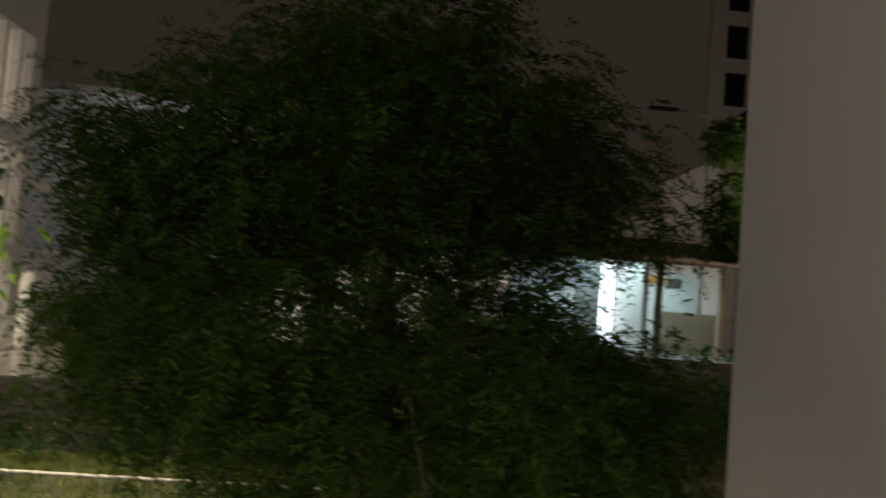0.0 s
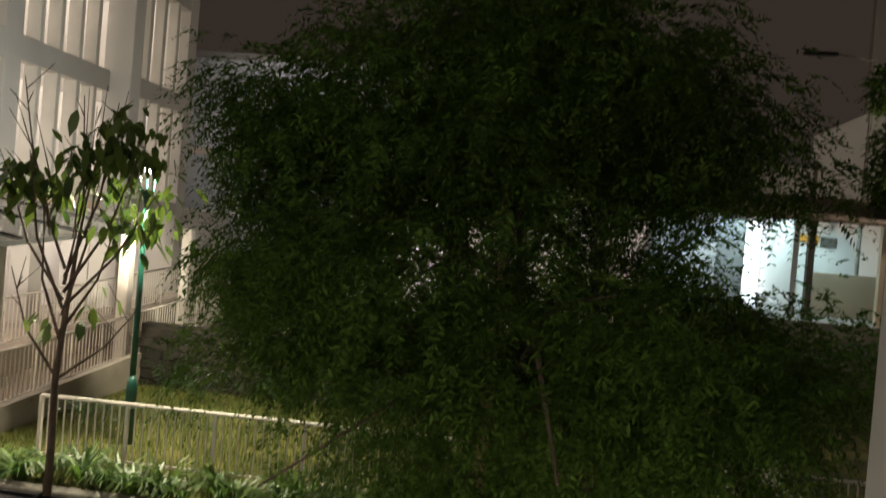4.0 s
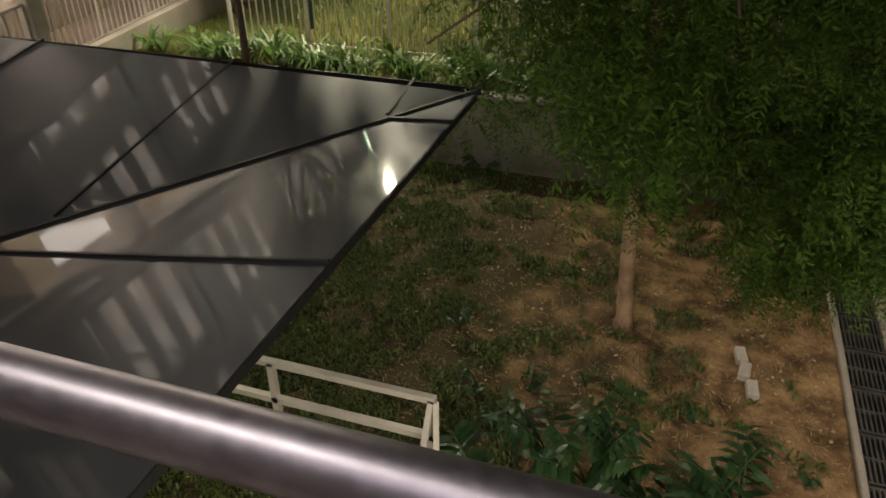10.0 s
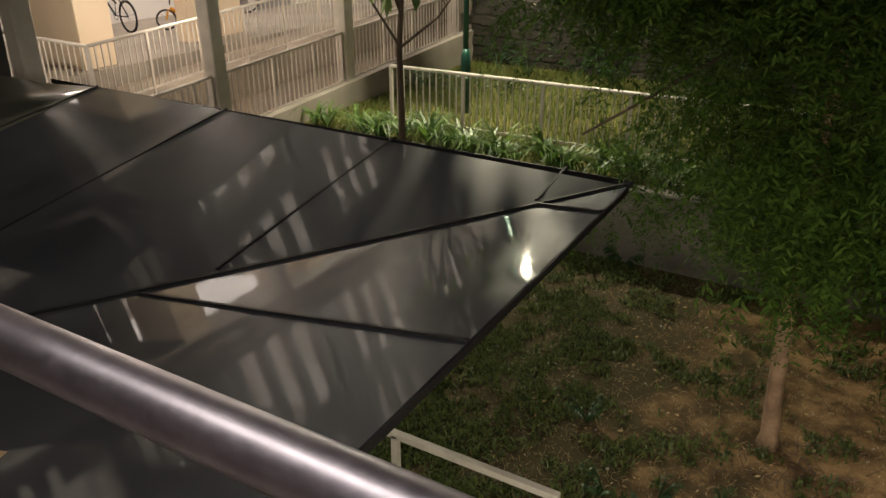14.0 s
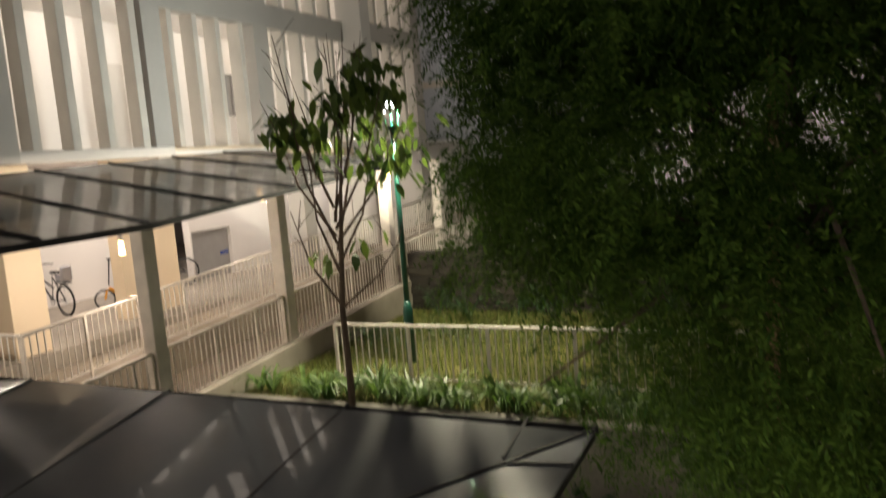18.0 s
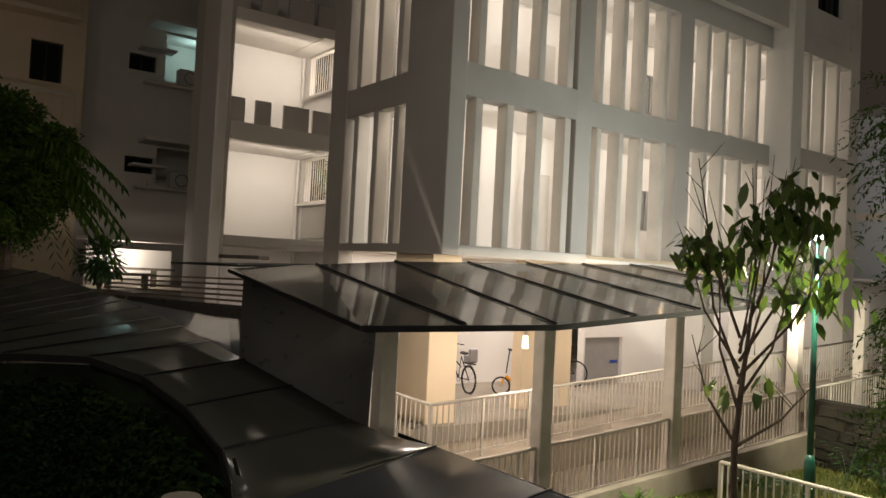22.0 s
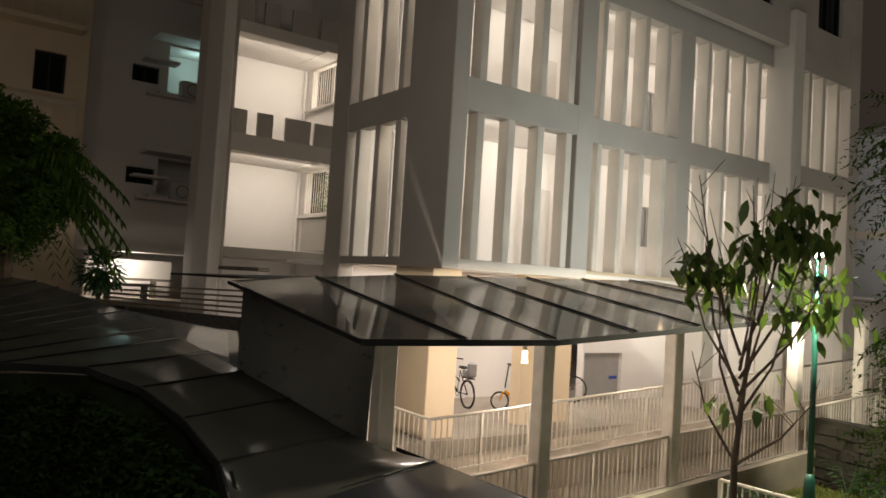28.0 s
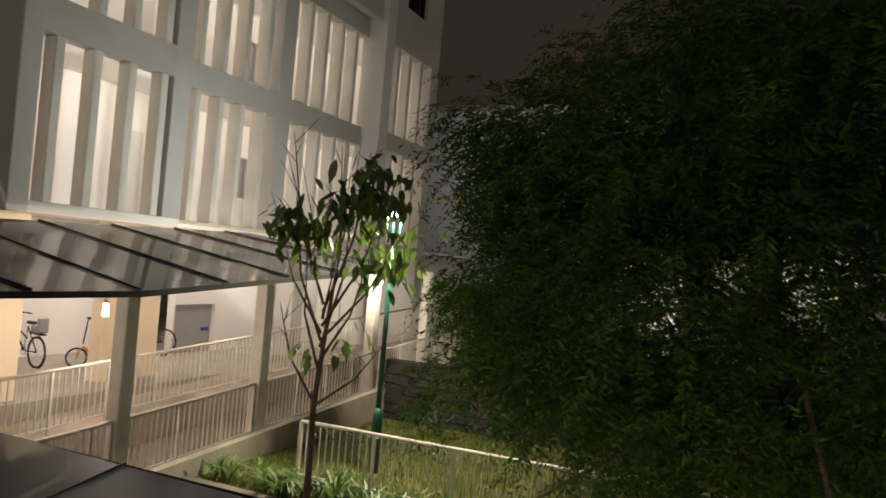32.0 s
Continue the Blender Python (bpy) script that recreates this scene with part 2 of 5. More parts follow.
GREENMETAL = mat("green_painted_metal", (0.004, 0.06, 0.042), 0.4, vary=0.15, scale=5, bump=0.05)
BARK = mat("tan_bark", (0.42, 0.27, 0.17), 0.9, vary=0.4, scale=5, bump=0.8, fine=30)
DARKBARK = mat("brown_bark", (0.10, 0.07, 0.05), 0.9, vary=0.4, scale=6, bump=0.6, fine=30)
LEAF = leaf_mat("feathery_leaf", (0.022, 0.056, 0.009), (0.092, 0.155, 0.024), 0.34, 2.0, 0.65)
BROADLEAF = leaf_mat("broad_leaf", (0.03, 0.062, 0.014), (0.13, 0.19, 0.032), 0.34)
STRAPLEAF = leaf_mat("strap_leaf", (0.03, 0.08, 0.013), (0.15, 0.25, 0.045), 0.35)
SHRUBLEAF = leaf_mat("shrub_leaf", (0.012, 0.04, 0.012), (0.04, 0.095, 0.026), 0.2)
LAWNLEAF = leaf_mat("lawn_blade", (0.06, 0.1, 0.018), (0.22, 0.26, 0.06), 0.35)
GRASSLEAF = leaf_mat("grass_blade", (0.03, 0.06, 0.012), (0.16, 0.20, 0.05), 0.3)
STRAW = leaf_mat("dry_straw", (0.22, 0.14, 0.06), (0.52, 0.38, 0.2), 0.1)
# darkened copy of LEAF: the well's shade is put into the leaf colour
SHADEDLEAF = leaf_mat("shaded_well_leaf", (0.008, 0.02, 0.005), (0.025, 0.05, 0.012), 0.2, 2.0, 0.7)
BRICK = mat("pale_brick", (0.48, 0.43, 0.38), 0.9, vary=0.2, scale=8, bump=0.4, random_tint=0.12)
GRATE = mat("galvanised_grating", (0.16, 0.15, 0.14), 0.5, metal=0.7, vary=0.3, scale=6, bump=0.1)
# paints the shade of hollows; also the plain black of the fan grilles
BLACK = mat("shade_and_grille_black", (0.006, 0.006, 0.006), 0.9, vary=0.1, bump=0)
RUBBER = mat("black_rubber", (0.012, 0.012, 0.012), 0.7, vary=0.1, bump=0.1)
YELLOW = mat("yellow_paint", (0.75, 0.33, 0.02), 0.35, vary=0.05, bump=0)
BLUE = mat("blue_plastic", (0.02, 0.06, 0.35), 0.4, vary=0.05, bump=0)
SILVER = mat("silver_paint", (0.35, 0.35, 0.38), 0.35, metal=0.5, vary=0.05, bump=0)
SHUTTER = mat("grey_shutter", (0.33, 0.32, 0.31), 0.5, vary=0.08, bump=0.05)
DARKGLASS = glass("dark_window_glass")
FRAME = mat("dark_window_frame", (0.01, 0.01, 0.01), 0.5, vary=0.1, bump=0)
LAMPGLOW = glow("lamp_warm_glow", (1.0, 0.62, 0.26), 12)
HEADGLOW = glow("lamp_cool_glow", (0.92, 1.0, 0.96), 16)
ROOFTILE = mat("brown_roof_sheet", (0.22, 0.17, 0.13), 0.7, vary=0.2, bump=0.2)
STONE = mat("rubble_stone", (0.024, 0.02, 0.013), 0.9, vary=0.5, scale=3, bump=0.6, fine=20, random_tint=0.25)
# near-black so that the shade inside the well is in the colour
WELLSHADE = mat("shaded_well_surface", (0.014, 0.02, 0.009), 0.95, vary=0.5, scale=3, bump=0.6, fine=15, spec=0.1)

# ---- mesh helpers ----


def empty(name, label, category, group="", kind="", at=(0, 0, 0)):
    ob = new(name)
    ob.location = at
    return tagged(ob, label, category, group, kind)


def mesh_of(bm, name, material, smooth=False):
    me = bpy.data.meshes.new(name)
    bm.to_mesh(me)
    bm.free()
    me.materials.append(material)
    if smooth:
        for p in me.polygons:
            p.use_smooth = True
    return me


def part(name, bm, material, parent=None, label="", smooth=False):
    ob = new(name, mesh_of(bm, name, material, smooth))
    if parent:
        ob.parent = parent
        ob.matrix_parent_inverse = Matrix.Translation(-parent.location) if parent.type == "EMPTY" else Matrix()
    if label:
        ob["label"] = label
    return ob


def box(bm, x0, x1, y0, y1, z0, z1, bevel=0.0):
    r = bmesh.ops.create_cube(bm, size=1)
    bmesh.ops.scale(bm, vec=(x1 - x0, y1 - y0, z1 - z0), verts=r["verts"])
    bmesh.ops.translate(bm, vec=((x0 + x1) / 2, (y0 + y1) / 2, (z0 + z1) / 2), verts=r["verts"])
    if bevel:
        es = list({e for v in r["verts"] for e in v.link_edges})
        bmesh.ops.bevel(bm, geom=es, offset=bevel, segments=1, affect="EDGES")
    return bm


def boxed(x0, x1, y0, y1, z0, z1, bevel=0.0):
    return box(bmesh.new(), min(x0, x1), max(x0, x1), min(y0, y1), max(y0, y1), min(z0, z1), max(z0, z1), bevel)


def tube(bm, pts, radii, sides=8):
    """A tapered tube along points."""
    pts = [Vector(p) for p in pts]
    if not isinstance(radii, (list, tuple)):
        radii = [radii] * len(pts)
    rings = []
    for i, p in enumerate(pts):
        d = (pts[min(i + 1, len(pts) - 1)] - pts[max(i - 1, 0)]).normalized()
        a = d.orthogonal().normalized() if abs(d.z) < 0.99 else Vector((1, 0, 0))
        if abs(d.z) < 0.99:
            a = d.cross(Vector((0, 0, 1))).normalized()
        b = d.cross(a).normalized()
        rings.append([bm.verts.new(p + (a * math.cos(k) + b * math.sin(k)) * radii[i]) for k in (2 * math.pi * j / sides for j in range(sides))])
    for r, s in zip(rings, rings[1:]):
        for j in range(sides):
            bm.faces.new((r[j], r[(j + 1) % sides], s[(j + 1) % sides], s[j]))
    bm.faces.new(rings[0][::-1])
    bm.faces.new(rings[-1])
    return bm


def prism(bm, quad, thick):
    """A slab whose upper face is the given polygon of points."""
    up = [bm.verts.new(p) for p in quad]
    low = [bm.verts.new((p[0], p[1], p[2] - thick)) for p in quad]
    bm.faces.new(up)
    bm.faces.new(low[::-1])
    k = len(quad)
    for i in range(k):
        bm.faces.new((up[i], low[i], low[(i + 1) % k], up[(i + 1) % k]))
    bmesh.ops.recalc_face_normals(bm, faces=bm.faces[:])
    return bm


def bar(bm, a, b, w, h):
    """A square bar of width w and height h from a to b."""
    a, b = Vector(a), Vector(b)
    d = (b - a).normalized()
    s = d.cross(Vector((0, 0, 1)))
    s = Vector((1, 0, 0)) if s.length < 1e-4 else s.normalized()
    u = s.cross(d).normalized()
    vs = [[bm.verts.new(p + s * i * w / 2 + u * j * h / 2) for i, j in ((-1, -1), (1, -1), (1, 1), (-1, 1))] for p in (a, b)]
    for j in range(4):
        bm.faces.new((vs[0][j], vs[0][(j + 1) % 4], vs[1][(j + 1) % 4], vs[1][j]))
    bm.faces.new(vs[0][::-1])
    bm.faces.new(vs[1])
    return bm


def barred(a, b, w, h):
    return bar(bmesh.new(), a, b, w, h)


def structure(name, bm, material, label, category="wall", smooth=False):
    return tagged(part(name, bm, material, None, "", smooth), label, category, "", "structure")


def wall_with_holes(axis, at, thick, u0, u1, z0, z1, holes):
    """A wall in the plane axis = at (growing by thick), with rectangular holes (u0, u1, z0, z1)."""
    bm = bmesh.new()
    us = sorted({u0, u1, *[h[0] for h in holes], *[h[1] for h in holes]})
    zs = sorted({z0, z1, *[h[2] for h in holes], *[h[3] for h in holes]})
    for a, b in zip(us, us[1:]):
        for c, d in zip(zs, zs[1:]):
            m, k = (a + b) / 2, (c + d) / 2
            if any(h[0] < m < h[1] and h[2] < k < h[3] for h in holes):
                continue
            if axis == "x":
                box(bm, min(at, at + thick), max(at, at + thick), a, b, c, d)
            else:
                box(bm, a, b, min(at, at + thick), max(at, at + thick), c, d)
    bmesh.ops.remove_doubles(bm, verts=bm.verts[:], dist=0.0005)
    return bm

# ---- ground and large structure ----
rng = random.Random(7)


def ground_z(x, y):
    """Height of the uneven garden soil."""
    if not (-8 < x < 1.72 and 1.5 < y < 8.95):
        return 0.0
    return 0.05 * noise.noise((x * 0.8, y * 0.8, 0)) + 0.022 * noise.noise((x * 3.1, y * 3.1, 4)) + 0.014 * noise.noise((x * 8.0, y * 8.0, 9))


def ground_sheet():
    """One sheet of earth to the horizon, with an uneven garden of clods and hollows."""
    bm = bmesh.new()
    xs = sorted({-400, -120, -40, -14, -9, -8, *[i * 0.075 - 7.5 for i in range(124)], 2.6, 4, 8, 20, 60, 400})
    ys = sorted({-400, -60, -12, 1, *[i * 0.075 + 1.6 for i in range(99)], 9.4, 14, 40, 400})
    grid = [[bm.verts.new((x, y, ground_z(x, y))) for x in xs] for y in ys]
    for a, b in zip(grid, grid[1:]):
        for i in range(len(xs) - 1):
            bm.faces.new((a[i], a[i + 1], b[i + 1], b[i]))
    return bm


structure("ground", ground_sheet(), SOIL, "bare reddish garden soil with sparse dry grass", "ground", True)
structure("terrace_ground", boxed(-8.3, 120, 9.25, 160, -0.3, 0.95), TURF, "raised dark lawn behind a low garden wall", "ground")
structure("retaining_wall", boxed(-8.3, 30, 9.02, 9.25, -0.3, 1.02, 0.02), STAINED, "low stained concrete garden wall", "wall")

# our own house: landing, walls, ceiling
structure("landing_floor", boxed(-9, 1.95, -3.5, 0.3, 2.85, 3.05), CONC, "bare concrete stair landing", "floor")
structure("wall_back", boxed(-9, 1.95, -3.7, -3.5, 0, 12), PAINT, "plain painted wall behind the landing", "wall")
structure("landing_ceiling", boxed(-9, 1.95, -3.5, -0.3, 6.5, 6.7), PAINT, "plain painted ceiling over the landing", "ceiling")
side = structure("wall_side", wall_with_holes("x", 1.95, 0.22, -3.7, 4.22, 0, 30, [(0.9, 2.62, 4.99, 5.85)]), PAINT, "pale grey painted wall beside the landing", "wall")
structure("wall_outer", boxed(1.952, 14, 4.0, 4.218, 0, 30), PAINT, "pale painted end wall of the house", "wall")
structure("house_slab", boxed(2.2, 14, 4.22, 30, 0.0, 0.08, 0.01), CONC, "pale concrete apron beside the drain", "pavement")
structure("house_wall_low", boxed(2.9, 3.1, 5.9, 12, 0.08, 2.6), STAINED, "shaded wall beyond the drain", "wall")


def louvre_window():
    w = empty("window_1", "recessed dark glass window with a black frame", "window", kind="structure", at=(2.0, 1.75, 5.0))
    bm = bmesh.new()
    for a, b in (((2.055, 0.9, 5.02), (2.055, 2.62, 5.02)), ((2.055, 0.9, 5.82), (2.055, 2.62, 5.82)), ((2.055, 0.93, 4.99), (2.055, 0.93, 5.85)), ((2.055, 2.59, 4.99), (2.055, 2.59, 5.85)), ((2.055, 1.75, 4.99), (2.055, 1.75, 5.85))):
        bar(bm, a, b, 0.05, 0.06)
    part("window_frame", bm, FRAME, w)
    for y0, y1 in ((0.95, 1.73), (1.77, 2.57)):
        part("pane", boxed(2.067, 2.073, y0, y1, 5.04, 5.8), DARKGLASS, w)
    for z in (5.2, 5.36, 5.52, 5.68):
        part("grille_bar", barred((2.045, 0.95, z), (2.045, 2.57, z), 0.012, 0.012), FRAME, w)
    part("window_sill", boxed(1.9, 2.05, 2.47, 2.68, 4.955, 4.985, 0.006), FRAME, w, "short black metal sill")
    # no room is built; a black panel paints its darkness
    part("room", boxed(2.14, 2.165, 0.9, 2.62, 4.99, 5.85), BLACK, w, "black panel painted as the unlit room behind the glass")


louvre_window()


def handrail():
    h = empty("handrail", "round brushed stainless steel handrail at the landing edge", "handrail", at=(0, 0.45, 3.05))
    part("rail", tube(bmesh.new(), [(-1.62, 0.449, 3.928), (-0.6, 0.449, 3.928), (0.6, 0.449, 3.928), (1.94, 0.449, 3.928)], 0.0345, 28), STEEL, h, smooth=True)
    part("post", tube(bmesh.new(), [(-1.66, 0.47, 2.86), (-1.66, 0.47, 4.06), (-1.66, 0.47, 4.085)], [0.03, 0.03, 0.018], 16), WHITEMETAL, h, "white end post", True)
    part("bracket", tube(bmesh.new(), [(-1.62, 0.3, 2.95), (-1.66, 0.47, 2.95)], 0.02, 10), STEEL, h, smooth=True)


handrail()

# ---- drain, slab and bricks ----


def drain():
    d = empty("drain", "long floor drain with rusty slotted steel gratings", "drain", at=(2.0, 6, 0))
    # black filling under the gratings stands in for the shade of the channel
    part("channel", boxed(1.84, 2.19, 3.0, 11.5, -0.05, 0.012), BLACK, d, "flat black sheet painted as the shaded channel")
    part("kerb", boxed(1.78, 1.84, 3.0, 11.5, -0.05, 0.05, 0.01), CONC, d)
    part("kerb", boxed(2.19, 2.215, 3.0, 11.5, -0.05, 0.075, 0.006), CONC, d)
    y = 3.0
    while y < 8.8:
        g = bmesh.new()
        for i in range(9):
            x = 1.862 + i * 0.0375
            box(g, x, x + 0.016, y, y + 0.53, 0.02, 0.045)
        for yy in (y, y + 0.255, y + 0.505):
            box(g, 1.845, 2.185, yy, yy + 0.02, 0.018, 0.047)
        part("grating", g, GRATE, d)
        y += 0.555


drain()


def bricks():
    for i, (x, y, r) in enumerate(((0.955, 5.9, 8), (0.985, 5.69, -7), (1.045, 5.46, 4))):
        bm = boxed(-0.048, 0.048, -0.1, 0.1, 0, 0.075, 0.006)
        ob = tagged(part("loose_brick", bm, BRICK), "pale loose brick lying on the soil", "brick", "row of loose bricks")
        ob.matrix_basis = pose(x, y, 0.0, 0, 0, r)


bricks()


def low_white_frame():
    """White welded frame of three rails in the garden."""
    f = empty("white_railing", "white painted three-rail metal barrier on the grass", "railing", at=(-2.0, 3.66, 0))
    y = 3.66
    for z in (0.87, 0.52, 0.16):
        part("rail", barred((-4.6, y, z), (-1.15, y, z), 0.05, 0.05), WHITEMETAL, f)
    for x in (-4.6, -3.52, -2.42, -1.18):
        part("post", barred((x, y, 0), (x, y, 0.87), 0.05, 0.05), WHITEMETAL, f)
    part("brace", barred((-1.18, y - 0.02, 0.85), (-1.18, y - 0.55, 0.0), 0.04, 0.04), WHITEMETAL, f)
    part("brace", barred((-1.18, y - 0.02, 0.5), (-1.18, y - 0.3, 0.0), 0.04, 0.04), WHITEMETAL, f)
    part("post", barred((-1.05, y - 0.3, 0), (-1.15, y, 0.85), 0.04, 0.04), WHITEMETAL, f)


low_white_frame()

# ---- low walkway roof with its valley ----
XR, YF, ZE = -1.34, 5.3, 2.5   # end edge, far edge and height of the low roof
SL = 0.165


def low_roof():
    r = empty("low_walkway_roof", "dark grey standing-seam walkway roof, wet and shiny", "roof", at=(-5, 3, 0))
    tip = (XR - 0.02, YF - 0.15, ZE)

    def valley(d):
        return (XR - d, YF - 0.12 - d, ZE - SL * d)
    d1 = 4.6
    v1 = valley(d1)
    # slope that falls from the far edge to the valley
    part("far_slope", prism(bmesh.new(), [tip, (-7.36, YF, ZE), (-7.24, 2.81, 2.11), v1], 0.05), ROOF, r)
    # slope that falls from the end edge to the valley
    part("end_slope", prism(bmesh.new(), [(XR, YF - 0.16, ZE), v1, (v1[0], 0.42, v1[2]), (XR, 0.42, ZE)], 0.05), ROOF, r)
    # black valley strip
    bm = bmesh.new()
    for a, b in ((0.5, 2.2), (2.2, d1)):
        bar(bm, Vector(valley(a)) + Vector((0, 0, 0.012)), Vector(valley(b)) + Vector((0, 0, 0.008)), 0.032, 0.018)
    part("valley_gutter", bm, SEAM, r, "black valley flashing")
    part("flashing", barred(Vector(valley(0.5)) + Vector((0, 0, 0.012)), (tip[0] + 0.02, tip[1] + 0.06, ZE + 0.008), 0.026, 0.016), SEAM, r)
    part("flashing", barred(Vector(valley(0.5)) + Vector((0, 0, 0.012)), (XR, YF - 0.72, ZE + 0.008), 0.024, 0.016), SEAM, r)
    # seams on the far slope
    for x in (-1.87, -3.45, -5.43, -7.36):
        d = min(XR - x, d1) if x > -6 else 1.3
        yv = YF - 0.12 - d
        zv = ZE - SL * d
        part("seam", barred((x, YF, ZE + 0.01), (x, yv + 0.08, zv + 0.02), 0.02, 0.018), SEAM, r)
    for y in (2.73, 1.0):
        d = min(YF - 0.12 - y, d1)
        part("seam", barred((XR, y, ZE + 0.01), (XR - d + 0.08, y, ZE - SL * d + 0.018), 0.02, 0.018), SEAM, r)
    part("edge_trim", barred((XR + 0.006, 0.5, ZE - 0.03), (XR + 0.006, YF - 0.14, ZE - 0.027), 0.012, 0.05), SEAM, r)
    part("edge_trim", barred((XR, YF + 0.0, ZE - 0.035), (-8.2, YF + 0.012, ZE - 0.03), 0.014, 0.05), SEAM, r)
    for x, y in ((-4.4, 3.2), (-6.4, 3.2), (-4.4, 1.2)):
        part("post", tube(bmesh.new(), [(x, y, 0), (x, y, 1.7)], 0.09, 14), WHITEMETAL, r)
    return r


low_roof()


WELL_EDGE = [(-7.24, 2.81, 2.11), (-7.36, 2.8, 2.38), (-7.5, 2.74, 2.68), (-8.4, 2.64, 2.96), (-9.1, 2.37, 3.2), (-9.55, 1.87, 3.38), (-9.45, 1.21, 3.44), (-9.29, 0.77, 3.47), (-9.33, 0.14, 3.55), (-9.52, -0.32, 3.68), (-9.9, -0.7, 3.74), (-10.27, -1.12, 3.8)]
HIP = [(-7.36, 5.3, 2.5), (-7.95, 5.03, 2.53), (-8.46, 4.76, 2.65), (-9.3, 4.32, 2.97), (-10.02, 3.95, 3.23), (-10.6, 3.65, 3.43), (-10.9, 3.5, 3.53), (-11.19, 3.35, 3.63), (-11.87, 3.0, 3.81), (-12.72, 2.56, 4.01), (-13.8, 2.0, 4.22), (-14.9, 1.0, 4.35)]


def rising_roof():
    """The walkway roof climbing past a round planting well."""
    r = empty("rising_walkway_roof", "dark metal walkway roof climbing round a curved opening", "roof", at=(-11, 4, 0))
    bm = bmesh.new()
    rows = [[bm.verts.new(Vector(i).lerp(Vector(o), k / 4)) for k in range(5)] for i, o in zip(WELL_EDGE, HIP)]
    for p, q in zip(rows, rows[1:]):
        for k in range(4):
            bm.faces.new((p[k], q[k], q[k + 1], p[k + 1]))
    bmesh.ops.recalc_face_normals(bm, faces=bm.faces[:])
    if bm.faces[:][0].normal.z < 0:
        bmesh.ops.reverse_faces(bm, faces=bm.faces[:])
    bmesh.ops.solidify(bm, geom=bm.faces[:], thickness=0.04)
    part("roof_sheet", bm, RISING_ROOF, r, smooth=True)
    for k in (2, 3, 4, 5, 6.6, 7.4, 7.95, 8.35, 8.65, 8.95, 9.3, 9.7, 10.1, 10.5, 11):
        j = min(int(k), 10)
        a, b = [Vector(e[j]).lerp(Vector(e[j + 1]), k - j) for e in (WELL_EDGE, HIP)]
        part("seam", barred(a.lerp(b, 0.02) + Vector((0, 0, 0.012)), b + Vector((0, 0, 0.012)), 0.02, 0.02), SEAM, r)
    # far side of the hip
    part("back_slope", prism(bmesh.new(), [(-10.1, 3.96, 3.22), (-12.24, 4.69, 3.6), (-14.8, 3.1, 3.8), (-12.72, 2.56, 4.0)], 0.04), ROOF, r)
    bm = bmesh.new()
    for a, b in zip(WELL_EDGE, WELL_EDGE[1:]):
        bar(bm, Vector(a) - Vector((0, 0, 0.03)), Vector(b) - Vector((0, 0, 0.03)), 0.03, 0.08)
    part("curved_edge", bm, SEAM, r, "black curved edge trim")
    bm = bmesh.new()
    for a, b in zip(WELL_EDGE, WELL_EDGE[1:]):
        p = [bm.verts.new((q[0], q[1] + dy, z)) for dy in (0.06, 0.16) for q, z in ((a, 0.5), (b, 0.5), (b, b[2] - 0.1), (a, a[2] - 0.1))]
        bm.faces.new(p[3::-1])
        bm.faces.new(p[4:])
        for i in range(4):
            bm.faces.new((p[i], p[(i + 1) % 4], p[4 + (i + 1) % 4], p[4 + i]))
    bmesh.ops.recalc_face_normals(bm, faces=bm.faces[:])
    # shade under the roof edge is painted on with this dark colour
    part("well_wall", bm, WELLSHADE, r, "curved wall under the roof edge, shade painted into its colour")


rising_roof()


